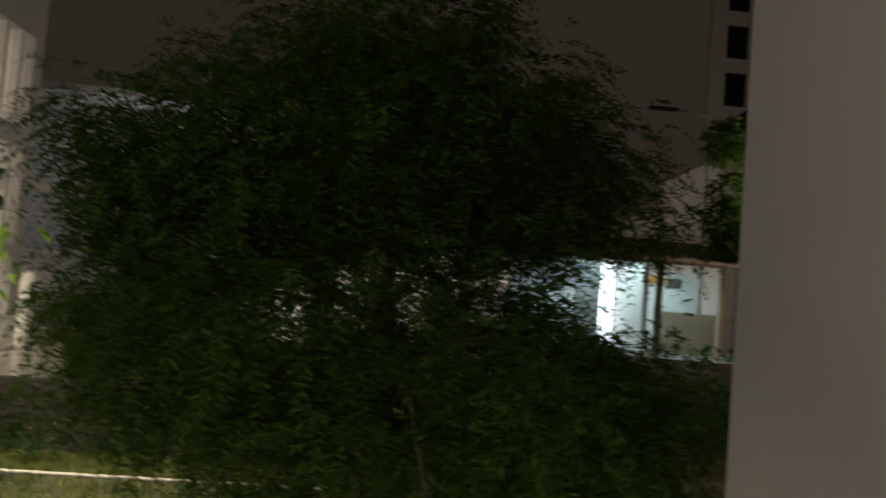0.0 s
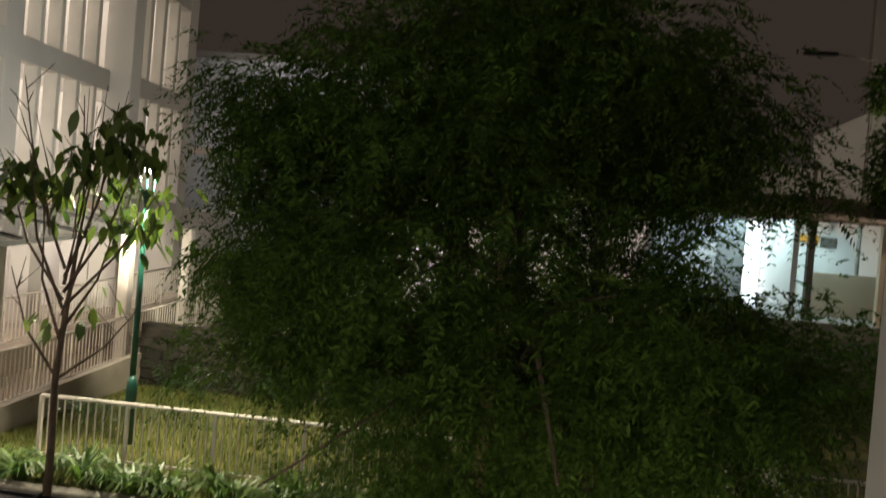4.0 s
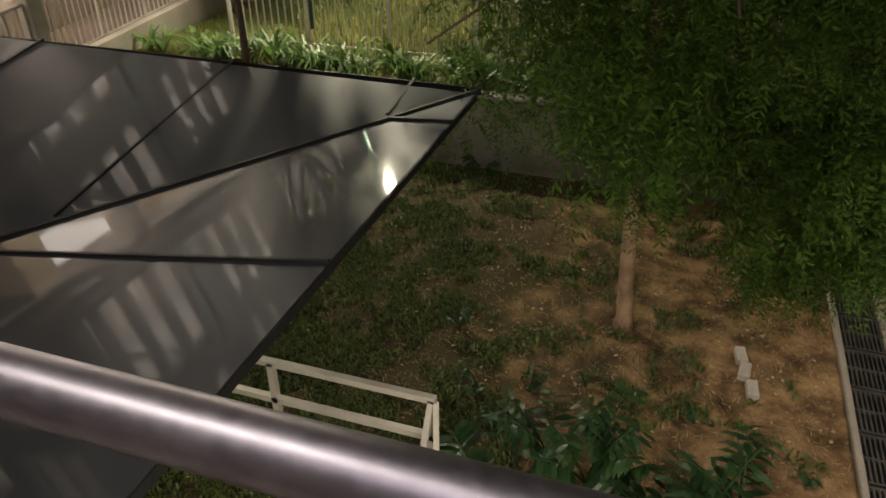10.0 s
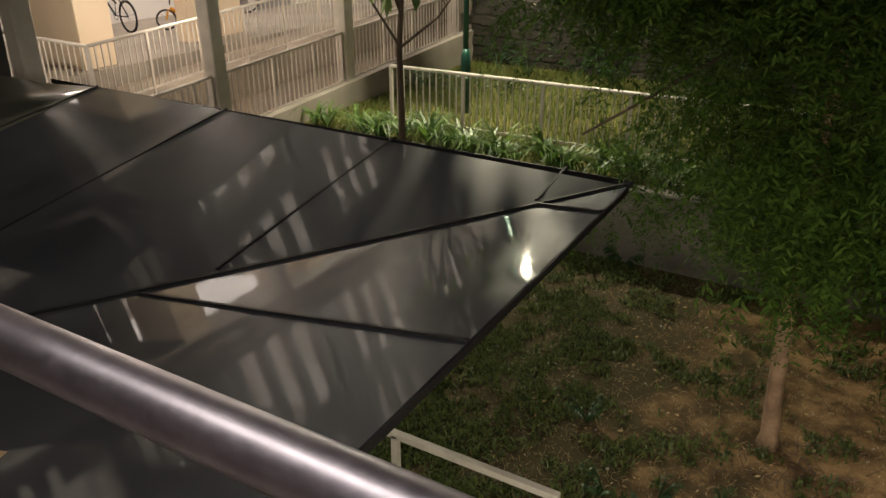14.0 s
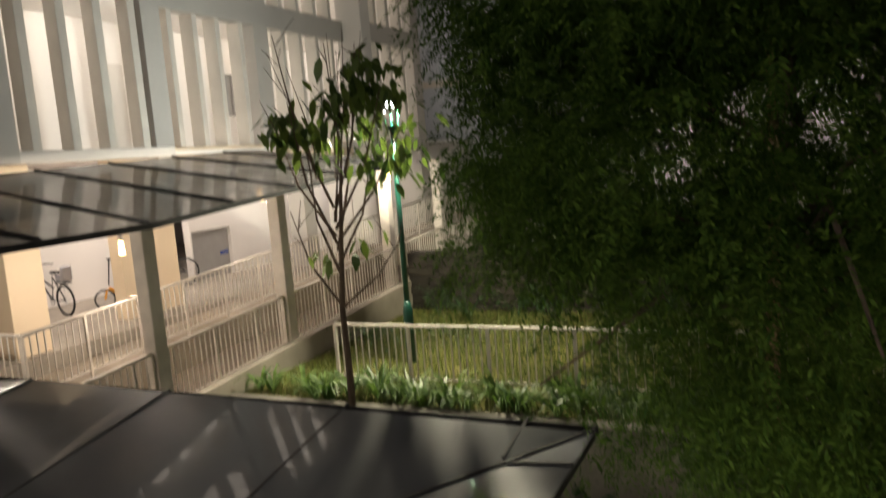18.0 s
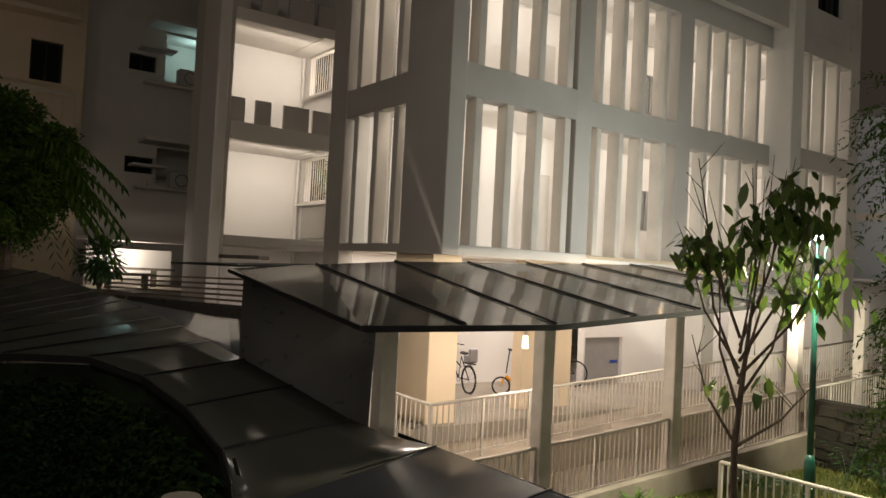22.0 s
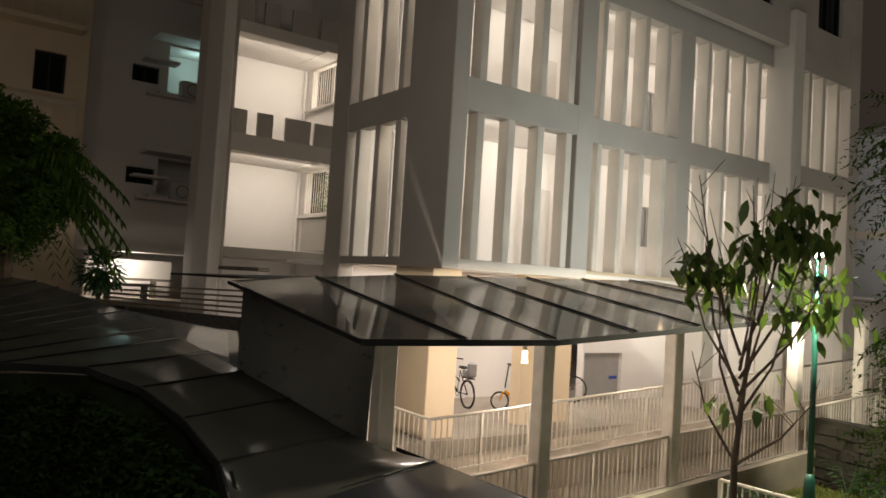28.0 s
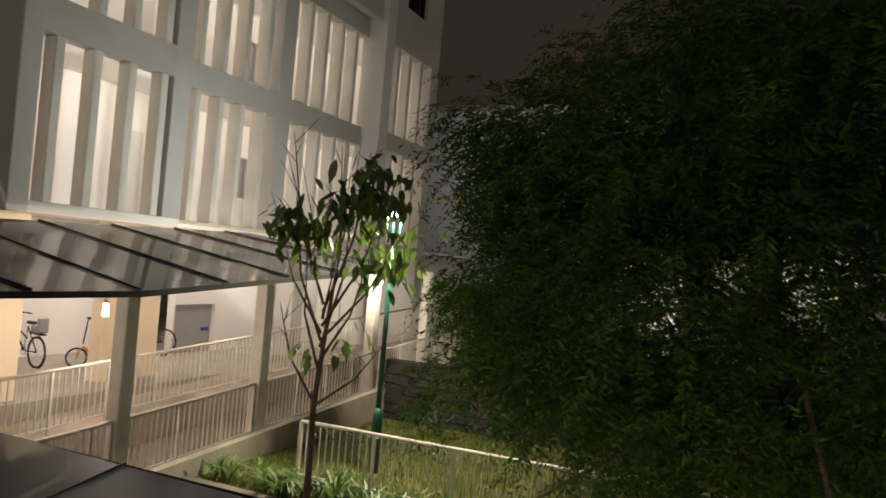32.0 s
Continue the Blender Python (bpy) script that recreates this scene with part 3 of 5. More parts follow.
def upper_roof():
    """The higher walkway roof along the block, following the ramp."""
    r = empty("upper_walkway_roof", "dark glossy standing-seam roof over the ramp", "roof", at=(-9, 9, 0))

    def eave(y):
        return 4.0 if y < 6.4 else 4.0 + 0.073 * (y - 6.4)

    def top(y):
        return 4.46 + 0.085 * (y - 3.7) if y < 6.4 else 4.69 + 0.036 * (y - 6.4)

    def under(x, y):
        return top(y) + (eave(y) - top(y)) * (x - xt) / (xe - xt) - 0.06
    ys = [3.76, 5.08, 6.46, 7.93, 9.3, 10.74, 12.13, 12.9]
    xe, xt = -6.62, -10.3
    bm = bmesh.new()
    a = [bm.verts.new((xe, y, eave(y))) for y in ys]
    b = [bm.verts.new((xt, y, top(y))) for y in ys]
    for i in range(len(ys) - 1):
        bm.faces.new((a[i], a[i + 1], b[i + 1], b[i]))
    bmesh.ops.solidify(bm, geom=bm.faces[:], thickness=0.05)
    part("roof_sheet", bm, UPPER_ROOF, r)
    for y in ys[1:-1]:
        part("seam", barred((xt, y, top(y) + 0.016), (xe, y, eave(y) + 0.016), 0.024, 0.024), SEAM, r)
    bm = bmesh.new()
    for y0, y1 in zip(ys, ys[1:]):
        bar(bm, (xe + 0.012, y0, eave(y0) - 0.035), (xe + 0.012, y1, eave(y1) - 0.035), 0.025, 0.07)
    part("gutter", bm, SEAM, r, "dark eaves gutter")
    # beam on the posts, with a cantilevered rib at each post
    bm = bmesh.new()
    for y0, y1 in zip(ys[1:], ys[2:]):
        bar(bm, (-8.5, y0, under(-8.5, y0) - 0.08), (-8.5, y1, under(-8.5, y1) - 0.08), 0.12, 0.16)
    part("beam", bm, WHITEMETAL, r)
    for y in (5.25, 8.05, 11.2):
        part("rib", barred((-9.9, y, under(-9.9, y) - 0.05), (-6.8, y, under(-6.8, y) - 0.02), 0.08, 0.07), WHITEMETAL, r)
    bm = bmesh.new()
    vs = [bm.verts.new(p) for p in [(-8.18, 4.9, under(-8.18, 4.9)), (-10.12, 3.9, under(-10.12, 3.9)), (-10.12, 3.9, 2.6), (-8.48, 5.02, 2.42)]]
    bm.faces.new(vs)
    bmesh.ops.solidify(bm, geom=bm.faces[:], thickness=0.05)
    part("end_panel", bm, FASCIA, r, "plain dark closing panel")
    part("edge_trim", barred((xe, 3.75, eave(3.75) - 0.03), (xt, 3.75, top(3.75) - 0.03), 0.02, 0.045), SEAM, r)
    # corner near the block is pulled out to y 7.2 to block leaking lamp light
    part("link_canopy", prism(bmesh.new(), [(-13.3, 3.85, 4.5), (-10.32, 3.9, 4.52), (-10.32, 7.3, 4.66), (-13.3, 7.2, 4.6)], 0.03), SEAM, r, "thin dark canopy linking to the block")
    for i, (y, x) in enumerate(((5.25, -8.5), (8.05, -8.45), (11.2, -8.45), (15.5, -8.6), (18.4, -8.6))):
        g = 0.85 + 0.06 * (y - 6)
        part("post", boxed(x - 0.12, x + 0.12, y - 0.12, y + 0.12, g, (under(x, y) if y < 12.5 else 4.4) - 0.02, 0.015), WHITEMETAL, r)


upper_roof()

# ---- ramp and its railings ----


def ramp_z(y):
    return 1.12 + 0.06 * (y - 9)


def walk_z(y):
    return 1.54 + 0.06 * (y - 7)


structure("ramp", prism(bmesh.new(), [(-9.6, 4.5, ramp_z(4.5)), (-8.2, 4.5, ramp_z(4.5)), (-8.2, 26, ramp_z(26)), (-9.6, 26, ramp_z(26))], 1.6), RAMP, "brown-grey concrete access ramp", "ramp")
structure("ramp_kerb", prism(bmesh.new(), [(-8.32, 4.5, ramp_z(4.5) + 0.12), (-8.15, 4.5, ramp_z(4.5) + 0.12), (-8.15, 26, ramp_z(26) + 0.12), (-8.32, 26, ramp_z(26) + 0.12)], 1.9), CONC, "pale painted kerb wall along the ramp", "kerb")
structure("upper_ramp", prism(bmesh.new(), [(-10.6, 4.5, walk_z(4.5)), (-9.6, 4.5, walk_z(4.5)), (-9.6, 26, walk_z(26)), (-10.6, 26, walk_z(26))], 2.0), RAMPSIDE, "upper flight of the pale ramp", "ramp")


def sloped_railing(x, y0, y1, zf, height, gaps, label):
    r = empty("ramp_railing", label, "railing", "railings of the ramp", at=(x, (y0 + y1) / 2, zf((y0 + y1) / 2)))
    edges = [y0] + [g for pair in gaps for g in pair] + [y1]
    me = bpy.data.meshes.new("baluster")
    bm = boxed(-0.009, 0.009, -0.009, 0.009, 0.0, height - 0.1)
    bm.to_mesh(me)
    bm.free()
    me.materials.append(WHITEMETAL)
    for a, b in zip(edges[::2], edges[1::2]):
        part("top_rail", tube(bmesh.new(), [(x, a, zf(a) + height), (x, b, zf(b) + height)], 0.026, 10), WHITEMETAL, r, smooth=True)
        part("bottom_rail", barred((x, a, zf(a) + 0.1), (x, b, zf(b) + 0.1), 0.03, 0.03), WHITEMETAL, r)
        k = max(1, round((b - a) / 0.115))
        for i in range(k + 1):
            y = a + (b - a) * i / k
            if i % 9 == 0 or i == k:
                part("post", boxed(x - 0.02, x + 0.02, y - 0.02, y + 0.02, zf(y), zf(y) + height), WHITEMETAL, r)
            else:
                ob = new("baluster", me)
                ob.parent = r
                ob.matrix_parent_inverse = Matrix.Translation(-r.location)
                ob.location = (x, y, zf(y) + 0.1)


sloped_railing(-8.4, 5.5, 20.5, ramp_z, 0.95, [(7.9, 8.2), (11.05, 11.36), (15.35, 15.65)], "white painted metal baluster railing beside the ramp")
sloped_railing(-9.7, 6.9, 22, walk_z, 0.95, [], "white painted baluster railing on the upper ramp")



def return_railing():
    """Short railing that closes the head of the upper ramp."""
    z = walk_z(6.9)
    r = empty("ramp_railing", "short white painted baluster railing closing the ramp head", "railing", "railings of the ramp", at=(-10.5, 6.8, z))
    a, b = Vector((-9.74, 6.9, z)), Vector((-11.5, 6.62, z + 0.12))
    up = Vector((0, 0, 0.95))
    part("top_rail", tube(bmesh.new(), [a + up, b + up], 0.026, 10), WHITEMETAL, r, smooth=True)
    part("bottom_rail", barred(a + up * 0.1, b + up * 0.1, 0.03, 0.03), WHITEMETAL, r)
    for i in range(17):
        p = a.lerp(b, i / 16)
        w = 0.02 if i % 8 == 0 else 0.009
        part("post" if i % 8 == 0 else "baluster", boxed(p.x - w, p.x + w, p.y - w, p.y + w, p.z, p.z + 0.94), WHITEMETAL, r)


return_railing()

# ---- block across the garden ----
ZV = 1.9


def block():
    b = empty("apartment_block", "white apartment block with vertical concrete fins and lit corridors", "building", at=(-12, 14, 0))
    X1, X2, YC, YE = -10.5, -10.95, 7.53, 21.8
    part("deck_floor", boxed(-40, -10.62, 5.6, 60, 0, ZV), CONC, b, "pale screed floor of the open ground storey")
    beams = ((4.68, 5.05), (7.66, 8.25), (10.78, 11.35))
    # floors and ceilings
    for z0, z1 in beams:
        if z0 > 5:
            part("slab", boxed(-14.5, X2 - 0.35, YC + 0.25, YE, z1 - 0.3, z1 - 0.1), INNER, b)
        part("beam", boxed(X1 - 0.3, X1, YC, 11.06, z0 if z0 > 5 else 4.86, z1, 0.012), GREY if z0 > 5 else PAINT, b)
        part("beam", boxed(X2 - 0.3, X2, 11.06, 18.2, z0 + (0.06 if 5 < z0 < 9 else 0.0), z1, 0.01), GREY if z0 > 5 else CREAM, b)
        part("beam", boxed(X1 - 0.3, X1, 18.7, YE, z0 + (0.08 if 5 < z0 < 9 else 0.0), z1, 0.01), GREY, b)
        part("beam", boxed(-14.84, X1 - 0.302, YC, YC + 0.25, z0 if z0 > 5 else 4.89, z1, 0.012), GREY, b)
    # corner pillars, columns of the facade and the pier
    part("pillar", boxed(-11.85, X1 + 0.02, YC - 0.02, YC + 0.34, 4.86, 20, 0.015), GREY, b)
    part("pillar", boxed(-14.84, -14.14, YC - 0.02, YC + 0.34, 1.9, 20, 0.015), GREY, b)
    part("pier", boxed(X2 - 0.2, X1 + 0.12, 18.2, 18.7, 1.5, 12.2, 0.02), PAINT, b)
    part("column", boxed(X1 - 0.32, X1 + 0.004, 10.6, 11.06, 5.05, 11, 0.012), GREY, b)
    part("column", boxed(X2 - 0.36, X2 - 0.004, 14.35, 14.87, 5.05, 11, 0.012), GREY, b)
    part("pillar", boxed(X1 - 0.3, X1 + 0.006, 21.43, YE + 0.08, 1.5, 12, 0.012), GREY, b)
    # fins, each a thin plate set edgewise in the opening
    for z0, z1 in ((5.05, 7.66), (8.25, 10.78)):
        for y in (8.12, 8.85, 9.58, 10.33):
            part("fin", boxed(X1 - 0.30, X1 - 0.02, y, y + 0.17, z0 - 0.002, z1 + 0.002, 0.012), FIN, b)
        for y in (11.72, 12.42, 13.1, 13.86, 15.42, 16.12, 16.86, 17.56):
            part("fin", boxed(X2 - 0.36, X2 - 0.02, y, y + 0.14, z0 - 0.002, z1 + 0.062, 0.012), FIN, b)
        for y in (19.2, 19.92, 20.7):
            part("fin", boxed(X1 - 0.30, X1 - 0.02, y, y + 0.17, z0 - 0.002, z1 + 0.082, 0.012), FIN, b)
        for x in (-13.83, -13.06, -12.31):
            part("fin", boxed(x, x + 0.18, YC + 0.02, YC + 0.30, z0 - 0.002, z1 + 0.002, 0.012), FIN, b)
        # corridor walls behind
        part("corridor_wall", wall_with_holes("x", -13.6, -0.2, 9.4, YE, z0 - 0.1, z1 + 0.5, [(13.5, 14.6, z0 + 0.9, z0 + 2.0), (16.2, 17.1, z0 + 0.9, z0 + 2.0)]), INNER, b)
        part("lobby_wall", boxed(-15.0, -13.598, 9.4, 9.6, z0 - 0.1, z1 + 0.5), INNER, b)
        part("corridor_back", boxed(-15.2, -15.0, YC + 0.3, YE, z0 - 0.1, z1 + 0.4), INNER, b)
        part("corridor_end", boxed(-15.0, X1 - 0.3, YE - 0.15, YE - 0.02, z0 - 0.1, z1 + 0.4), INNER, b)
        part("corridor_door", boxed(-13.62, -13.58, 12.1, 12.95, z0 - 0.1, z0 + 2.0, 0.01), PAINT, b, "pale closed door")
        for y0, y1 in ((13.5, 14.6), (16.2, 17.1)):
            m = (y0 + y1) / 2
            w = part("corridor_window", wall_with_holes("x", -13.64, 0.03, y0, y1, z0 + 0.9, z0 + 2.0, [(y0 + 0.05, m - 0.02, z0 + 0.95, z0 + 1.95), (m + 0.02, y1 - 0.05, z0 + 0.95, z0 + 1.95)]), SHUTTER, b, "grey framed corridor window")
            part("pane", boxed(-13.66, -13.65, y0 + 0.02, y1 - 0.02, z0 + 0.92, z0 + 1.98), SHUTTER, w)
    # upper storeys
    holes = []
    for z in (12.1, 15.3, 18.5):
        holes += [(9.0, 10.4, z, z + 1.2), (12.6, 14.2, z, z + 1.2), (16.0, 17.4, z, z + 1.2), (19.6, 20.9, z, z + 1.2)]
    part("wall", wall_with_holes("x", X1 - 0.05, -0.25, YC + 0.32, YE, 11.25, 22, holes), GREY, b)
    for h in holes:
        w = part("window", wall_with_holes("x", X1 - 0.2, 0.05, h[0], h[1], h[2], h[3], [(h[0] + 0.06, (h[0] + h[1]) / 2 - 0.03, h[2] + 0.06, h[3] - 0.06), ((h[0] + h[1]) / 2 + 0.03, h[1] - 0.06, h[2] + 0.06, h[3] - 0.06)]), FRAME, b, "dark framed window")
        part("pane", boxed(X1 - 0.22, X1 - 0.21, h[0], h[1], h[2], h[3]), DARKGLASS, w)
    part("wall", boxed(-14.6, -11.62, YC + 0.002, YC + 0.25, 11.25, 22), GREY, b)
    part("end_wall", boxed(-30, X1 - 0.05, YE + 0.02, YE + 0.25, 0, 22), GREY, b)
    part("roof", boxed(-30, X1 + 0.1, YC - 0.1, YE + 0.3, 22, 22.3), CONC, b)
    # open ground storey: walls and pillars
    part("deck_ceiling", boxed(-19.3, X1 - 0.31, YC + 0.26, YE + 10, 4.9, 4.97), INNER, b)
    part("deck_pillar", boxed(-12.0, -10.8, 7.57, 8.2, ZV, 4.89, 0.01), CREAM, b, "cream painted pillar")
    part("deck_pillar", boxed(-11.6, -11.3, 10.2, 11.6, ZV, 4.89, 0.01), CREAM, b, "cream painted pillar")
    part("deck_wall", boxed(-14.8, -14.5, 8, 14.0, ZV, 4.89), INNER, b)
    part("deck_wall", wall_with_holes("x", -13.2, -0.2, 14.0, 32, ZV, 4.89, [(14.05, 15.45, ZV, 3.1)]), INNER, b)
    d = part("deck_shutter", boxed(-13.36, -13.3, 14.05, 15.45, ZV, 3.1, 0.01), SHUTTER, b, "grey store door")
    part("door_sign", boxed(-13.3, -13.285, 15.1, 15.38, 2.42, 2.5), BLUE, d, "small blue plate")
    part("deck_pillar", boxed(-12.0, -11.5, 16.4, 16.9, ZV, 4.89, 0.01), GREY, b)
    part("deck_pillar", boxed(-12.2, -11.4, 18.6, 19.3, ZV, 4.89, 0.01), PAINT, b)
    # recess with lit access balconies
    part("side_wall", boxed(-19.5, -19.3, 6.2, 9.15, 1.9, 20), INNER, b)
    part("back_wall", wall_with_holes("y", 8.95, 0.2, -19.3, -14.58, 1.9, 20, [(-19.0, -17.2, 6.21, 7.4), (-19.05, -17.3, 9.1, 10.22)]), INNER, b)
    part("recess_room", boxed(-19.3, -14.6, 9.7, 9.8, 1.9, 20), INNER, b)
    part("recess_pipe", tube(bmesh.new(), [(-19.22, 8.86, 2), (-19.22, 8.86, 19)], 0.045, 10), INNER, b)
    for z0, z1 in ((4.93, 5.17), (7.43, 7.85), (10.25, 10.55), (13.0, 13.35)):
        part("recess_slab", boxed(-19.298, -17.3, 6.2, 8.948, z0, z1, 0.012), GREY if z0 < 5 else PAINT, b)
        for y0, y1 in ((6.202, 6.54), (6.8, 7.2), (7.52, 8.2), (8.3, 8.9)):
            if z0 > 5:
                part("parapet_panel", boxed(-17.4, -17.32, y0, y1, z1 - 0.002, z1 + 0.58, 0.01), GREY, b, "grey parapet panel")
    part("recess_beam", boxed(-17.2, -14.84, 6.05, 6.3, 4.62, 4.7, 0.01), STAINED, b)
    for z0, z1 in ((6.21, 7.4), (9.1, 10.22)):
        part("canopy", boxed(-19.2, -17.1, 8.4, 8.946, z1 + 0.01, z1 + 0.07, 0.01), PAINT, b, "thin slab over the window")
        part("window_ledge", boxed(-19.1, -17.1, 8.8, 8.946, z0 - 0.08, z0 - 0.01, 0.01), PAINT, b)
        g = part("window_grille", wall_with_holes("y", 8.93, 0.02, -19.0, -17.2, z0, z1, [(-18.95, -17.25, z0 + 0.05, z1 - 0.05)]), WHITEMETAL, b, "white window grille")
        for k in range(14):
            part("grille_bar", barred((-18.93 + k * 0.125, 8.94, z0 + 0.02), (-18.93 + k * 0.125, 8.94, z1 - 0.02), 0.014, 0.014), WHITEMETAL, g)
    part("apron_panel", boxed(-18.95, -17.25, 8.9, 8.947, 5.25, 6.1, 0.01), GREY, b)
    r = random.Random(77)
    V, Fc = [], []
    for _ in range(620):
        p = Vector((r.uniform(-18.9, -17.3), 9.22 + r.uniform(0, 0.14), 6.25 + 1.1 * r.random() ** 0.8))
        d = Vector((r.gauss(0, 1), r.gauss(0, 0.5), r.gauss(-0.3, 0.7))).normalized()
        s = d.cross(Vector((0, 1, 0))).normalized() * 0.022
        k = len(V)
        V += [tuple(p), tuple(p + d * 0.05 + s), tuple(p + d * 0.1), tuple(p + d * 0.05 - s)]
        Fc.append((k, k + 1, k + 2, k + 3))
    me = bpy.data.meshes.new("window_plant")
    me.from_pydata(V, [], Fc)
    me.materials.append(BROADLEAF)
    ob = new("window_plant", me)
    ob.parent = b
    ob.matrix_parent_inverse = Matrix.Translation(-b.location)
    ob["label"] = "leafy green plant behind the grille"
    ob["kind"] = "stuff"
    part("pier", boxed(-19.6, -17.3, 6.0, 6.198, 1.5, 20, 0.02), GREY, b)
    part("pier", boxed(-18.1, -17.0, 5.72, 5.998, 1.5, 20, 0.02), PAINT, b)
    return b


block()

# bed takes the same painted shade as the well wall
structure("well_bed", boxed(-13.4, -5.7, -3.2, 2.9, -0.1, 0.9, 0.05), WELLSHADE, "bed in the round planting well, shade painted into its colour", "ground")

# ---- plants ----


def foliage_sprays(count, place, length, leaflet, droop, r, k=6, wild=0.35, slim=0.26):
    """Verts and faces of many small-leaved sprays; place(r) gives a base point and a direction."""
    V, Fc = [], []
    g = r.gauss
    for _ in range(count):
        p, d = place(r)
        p, d = Vector(p), Vector(d).normalized()
        L = length * r.uniform(0.5, 1.3)
        side = d.cross(Vector((0, 0, 1)))
        side = side.normalized() if side.length > 0.01 else Vector((1, 0, 0))
        twist = r.uniform(-0.9, 0.9)
        for i in range(1, k + 1):
            s = i / k
            q = p + d * (L * s) - Vector((0, 0, droop * L * s * s))
            for sg in (-1, 1):
                w = (side * sg + d * 0.55 + Vector((g(0, wild), g(0, wild), -0.35 + twist * sg * 0.5 + g(0, wild)))).normalized()
                n = leaflet * (1.1 - 0.5 * s) * r.uniform(0.65, 1.3)
                t = d.cross(w).normalized().cross(w) * n * slim
                b = len(V)
                V += [tuple(q), tuple(q + w * n * 0.5 + t), tuple(q + w * n), tuple(q + w * n * 0.5 - t)]
                Fc.append((b, b + 1, b + 2, b + 3))
    return V, Fc


def raw_part(name, V, Fc, material, parent, label="", kind=""):
    me = bpy.data.meshes.new(name)
    me.from_pydata(V, [], Fc)
    me.materials.append(material)
    ob = new(name, me)
    if parent:
        ob.parent = parent
        ob.matrix_parent_inverse = Matrix.Translation(-parent.location)
    if label:
        ob["label"] = label
    if kind:
        ob["kind"] = kind
    return ob


def big_tree():
    t = empty("feathery_tree", "large dark tree with feathery drooping leaves and tan trunk", "tree", at=(-0.1, 6.1, 0))
    r = random.Random(3)
    spine = [(-0.11, 6.1, -0.05), (-0.11, 6.1, 0.1), (-0.15, 6.1, 0.7), (-0.18, 6.1, 1.4), (-0.2, 6.15, 2.6), (-0.15, 6.3, 4.2), (-0.2, 6.4, 6.0)]
    part("trunk", tube(bmesh.new(), spine, [0.11, 0.078, 0.068, 0.062, 0.055, 0.042, 0.02], 14), BARK, t, smooth=True)
    ends = []
    for i in range(34):
        k = r.uniform(0.32, 0.98)
        z = 1.9 + k * 4.0
        a = r.uniform(0, 2 * math.pi)
        base = Vector((0.0, 6.3 + 0.03 * z, z * 0.85 + 0.2))
        reach = r.uniform(1.2, 2.5) * (1.15 - 0.55 * abs(k - 0.45))
        mid = base + Vector((math.cos(a) * reach * 0.5, math.sin(a) * reach * 0.5, 0.5))
        end = base + Vector((math.cos(a) * reach, math.sin(a) * reach, r.uniform(-0.1, 0.7)))
        if end.x > 0.9 and 3.9 < end.z < 5.4:
            continue
        part("limb", tube(bmesh.new(), [base, mid, end], [0.035, 0.022, 0.008], 6), DARKBARK, t)
        ends.append((base, mid, end))
    clumps = []

    def inside(x, y, z):
        wx = 2.75 * (1.0 if z < 0.1 else 1.0 - 0.32 * (z - 0.1))
        return Vector((-0.15 + x * wx, 6.35 + y * 2.25, 4.2 + z * 3.1))

    def bare(c):
        if c.z < 1.75 and not (0.8 < c.x < 2.4 and c.y > 5.6):
            return True
        if c.z < 2.3 and c.y < 5.7 and c.x < 0.7:
            return True
        if 2.3 < c.z < 3.45 and r.random() < 0.66:
            return True
        if c.x < -0.8 and c.z < 3.7:
            keep = 0.15 if c.x < -1.5 and c.z < 3.45 else 0.4
            if r.random() > keep:
                return True
        if 4.45 < c.z < 5.15 and c.x > 1.32 + 0.25 * noise.noise((c.z * 3, c.y, 0)):
            return True
        if c.x < -2.2 and c.z < 4.4 and r.random() > 0.4:
            return True
        return noise.noise((c.x * 3.2, c.y * 0.4, c.z * 3.8 + 20)) < (-0.4 if c.z > 5.05 or c.z < 3.9 else -0.12)
    while len(clumps) < 460:
        x, y, z = r.uniform(-1, 1), r.uniform(-1, 1), r.uniform(-1, 1)
        q = x * x + y * y + z * z
        if q > 1 or q < 0.1:
            continue
        c = inside(x, y, z)
        if not bare(c):
            clumps.append((c, r.uniform(0.24, 0.55)))
    for i in range(30):
        clumps.append((Vector((r.uniform(0.9, 2.0), r.uniform(5.4, 6.8), r.uniform(0.95, 2.4))), r.uniform(0.2, 0.4)))
    for i in range(46):
        clumps.append((Vector((r.uniform(-2.6, -1.5), r.uniform(5.5, 7.1), r.uniform(4.0, 6.0))), r.uniform(0.22, 0.4)))
    for i in range(26):
        clumps.append((Vector((r.uniform(1.3, 2.5), r.uniform(6.3, 7.5), r.uniform(0.85, 2.2))), r.uniform(0.2, 0.38)))
    for i in range(34):
        clumps.append((Vector((r.uniform(0.9, 2.1), r.uniform(5.7, 6.9), r.uniform(3.3, 4.35))), r.uniform(0.18, 0.36)))

    def place(rr):
        c, s = clumps[rr.randrange(len(clumps))]
        u = Vector((rr.gauss(0, 1), rr.gauss(0, 1), rr.gauss(0, 0.8))).normalized()
        out = Vector((c.x, c.y - 6.35, 0.25 * (c.z - 4)))
        q = c + u * s * rr.random() ** 0.5
        if c.z > 3.45 and bare(q) and rr.random() > 0.12:
            return place(rr)
        return q, u * 1.0 + out.normalized() * 0.35 + Vector((0, 0, -0.35))

    def fill(rr):
        while True:
            x, y, z = rr.uniform(-1, 1), rr.uniform(-1, 1), rr.uniform(-1, 1)
            if x * x + y * y + z * z < 0.74:
                c = inside(x, y, z)
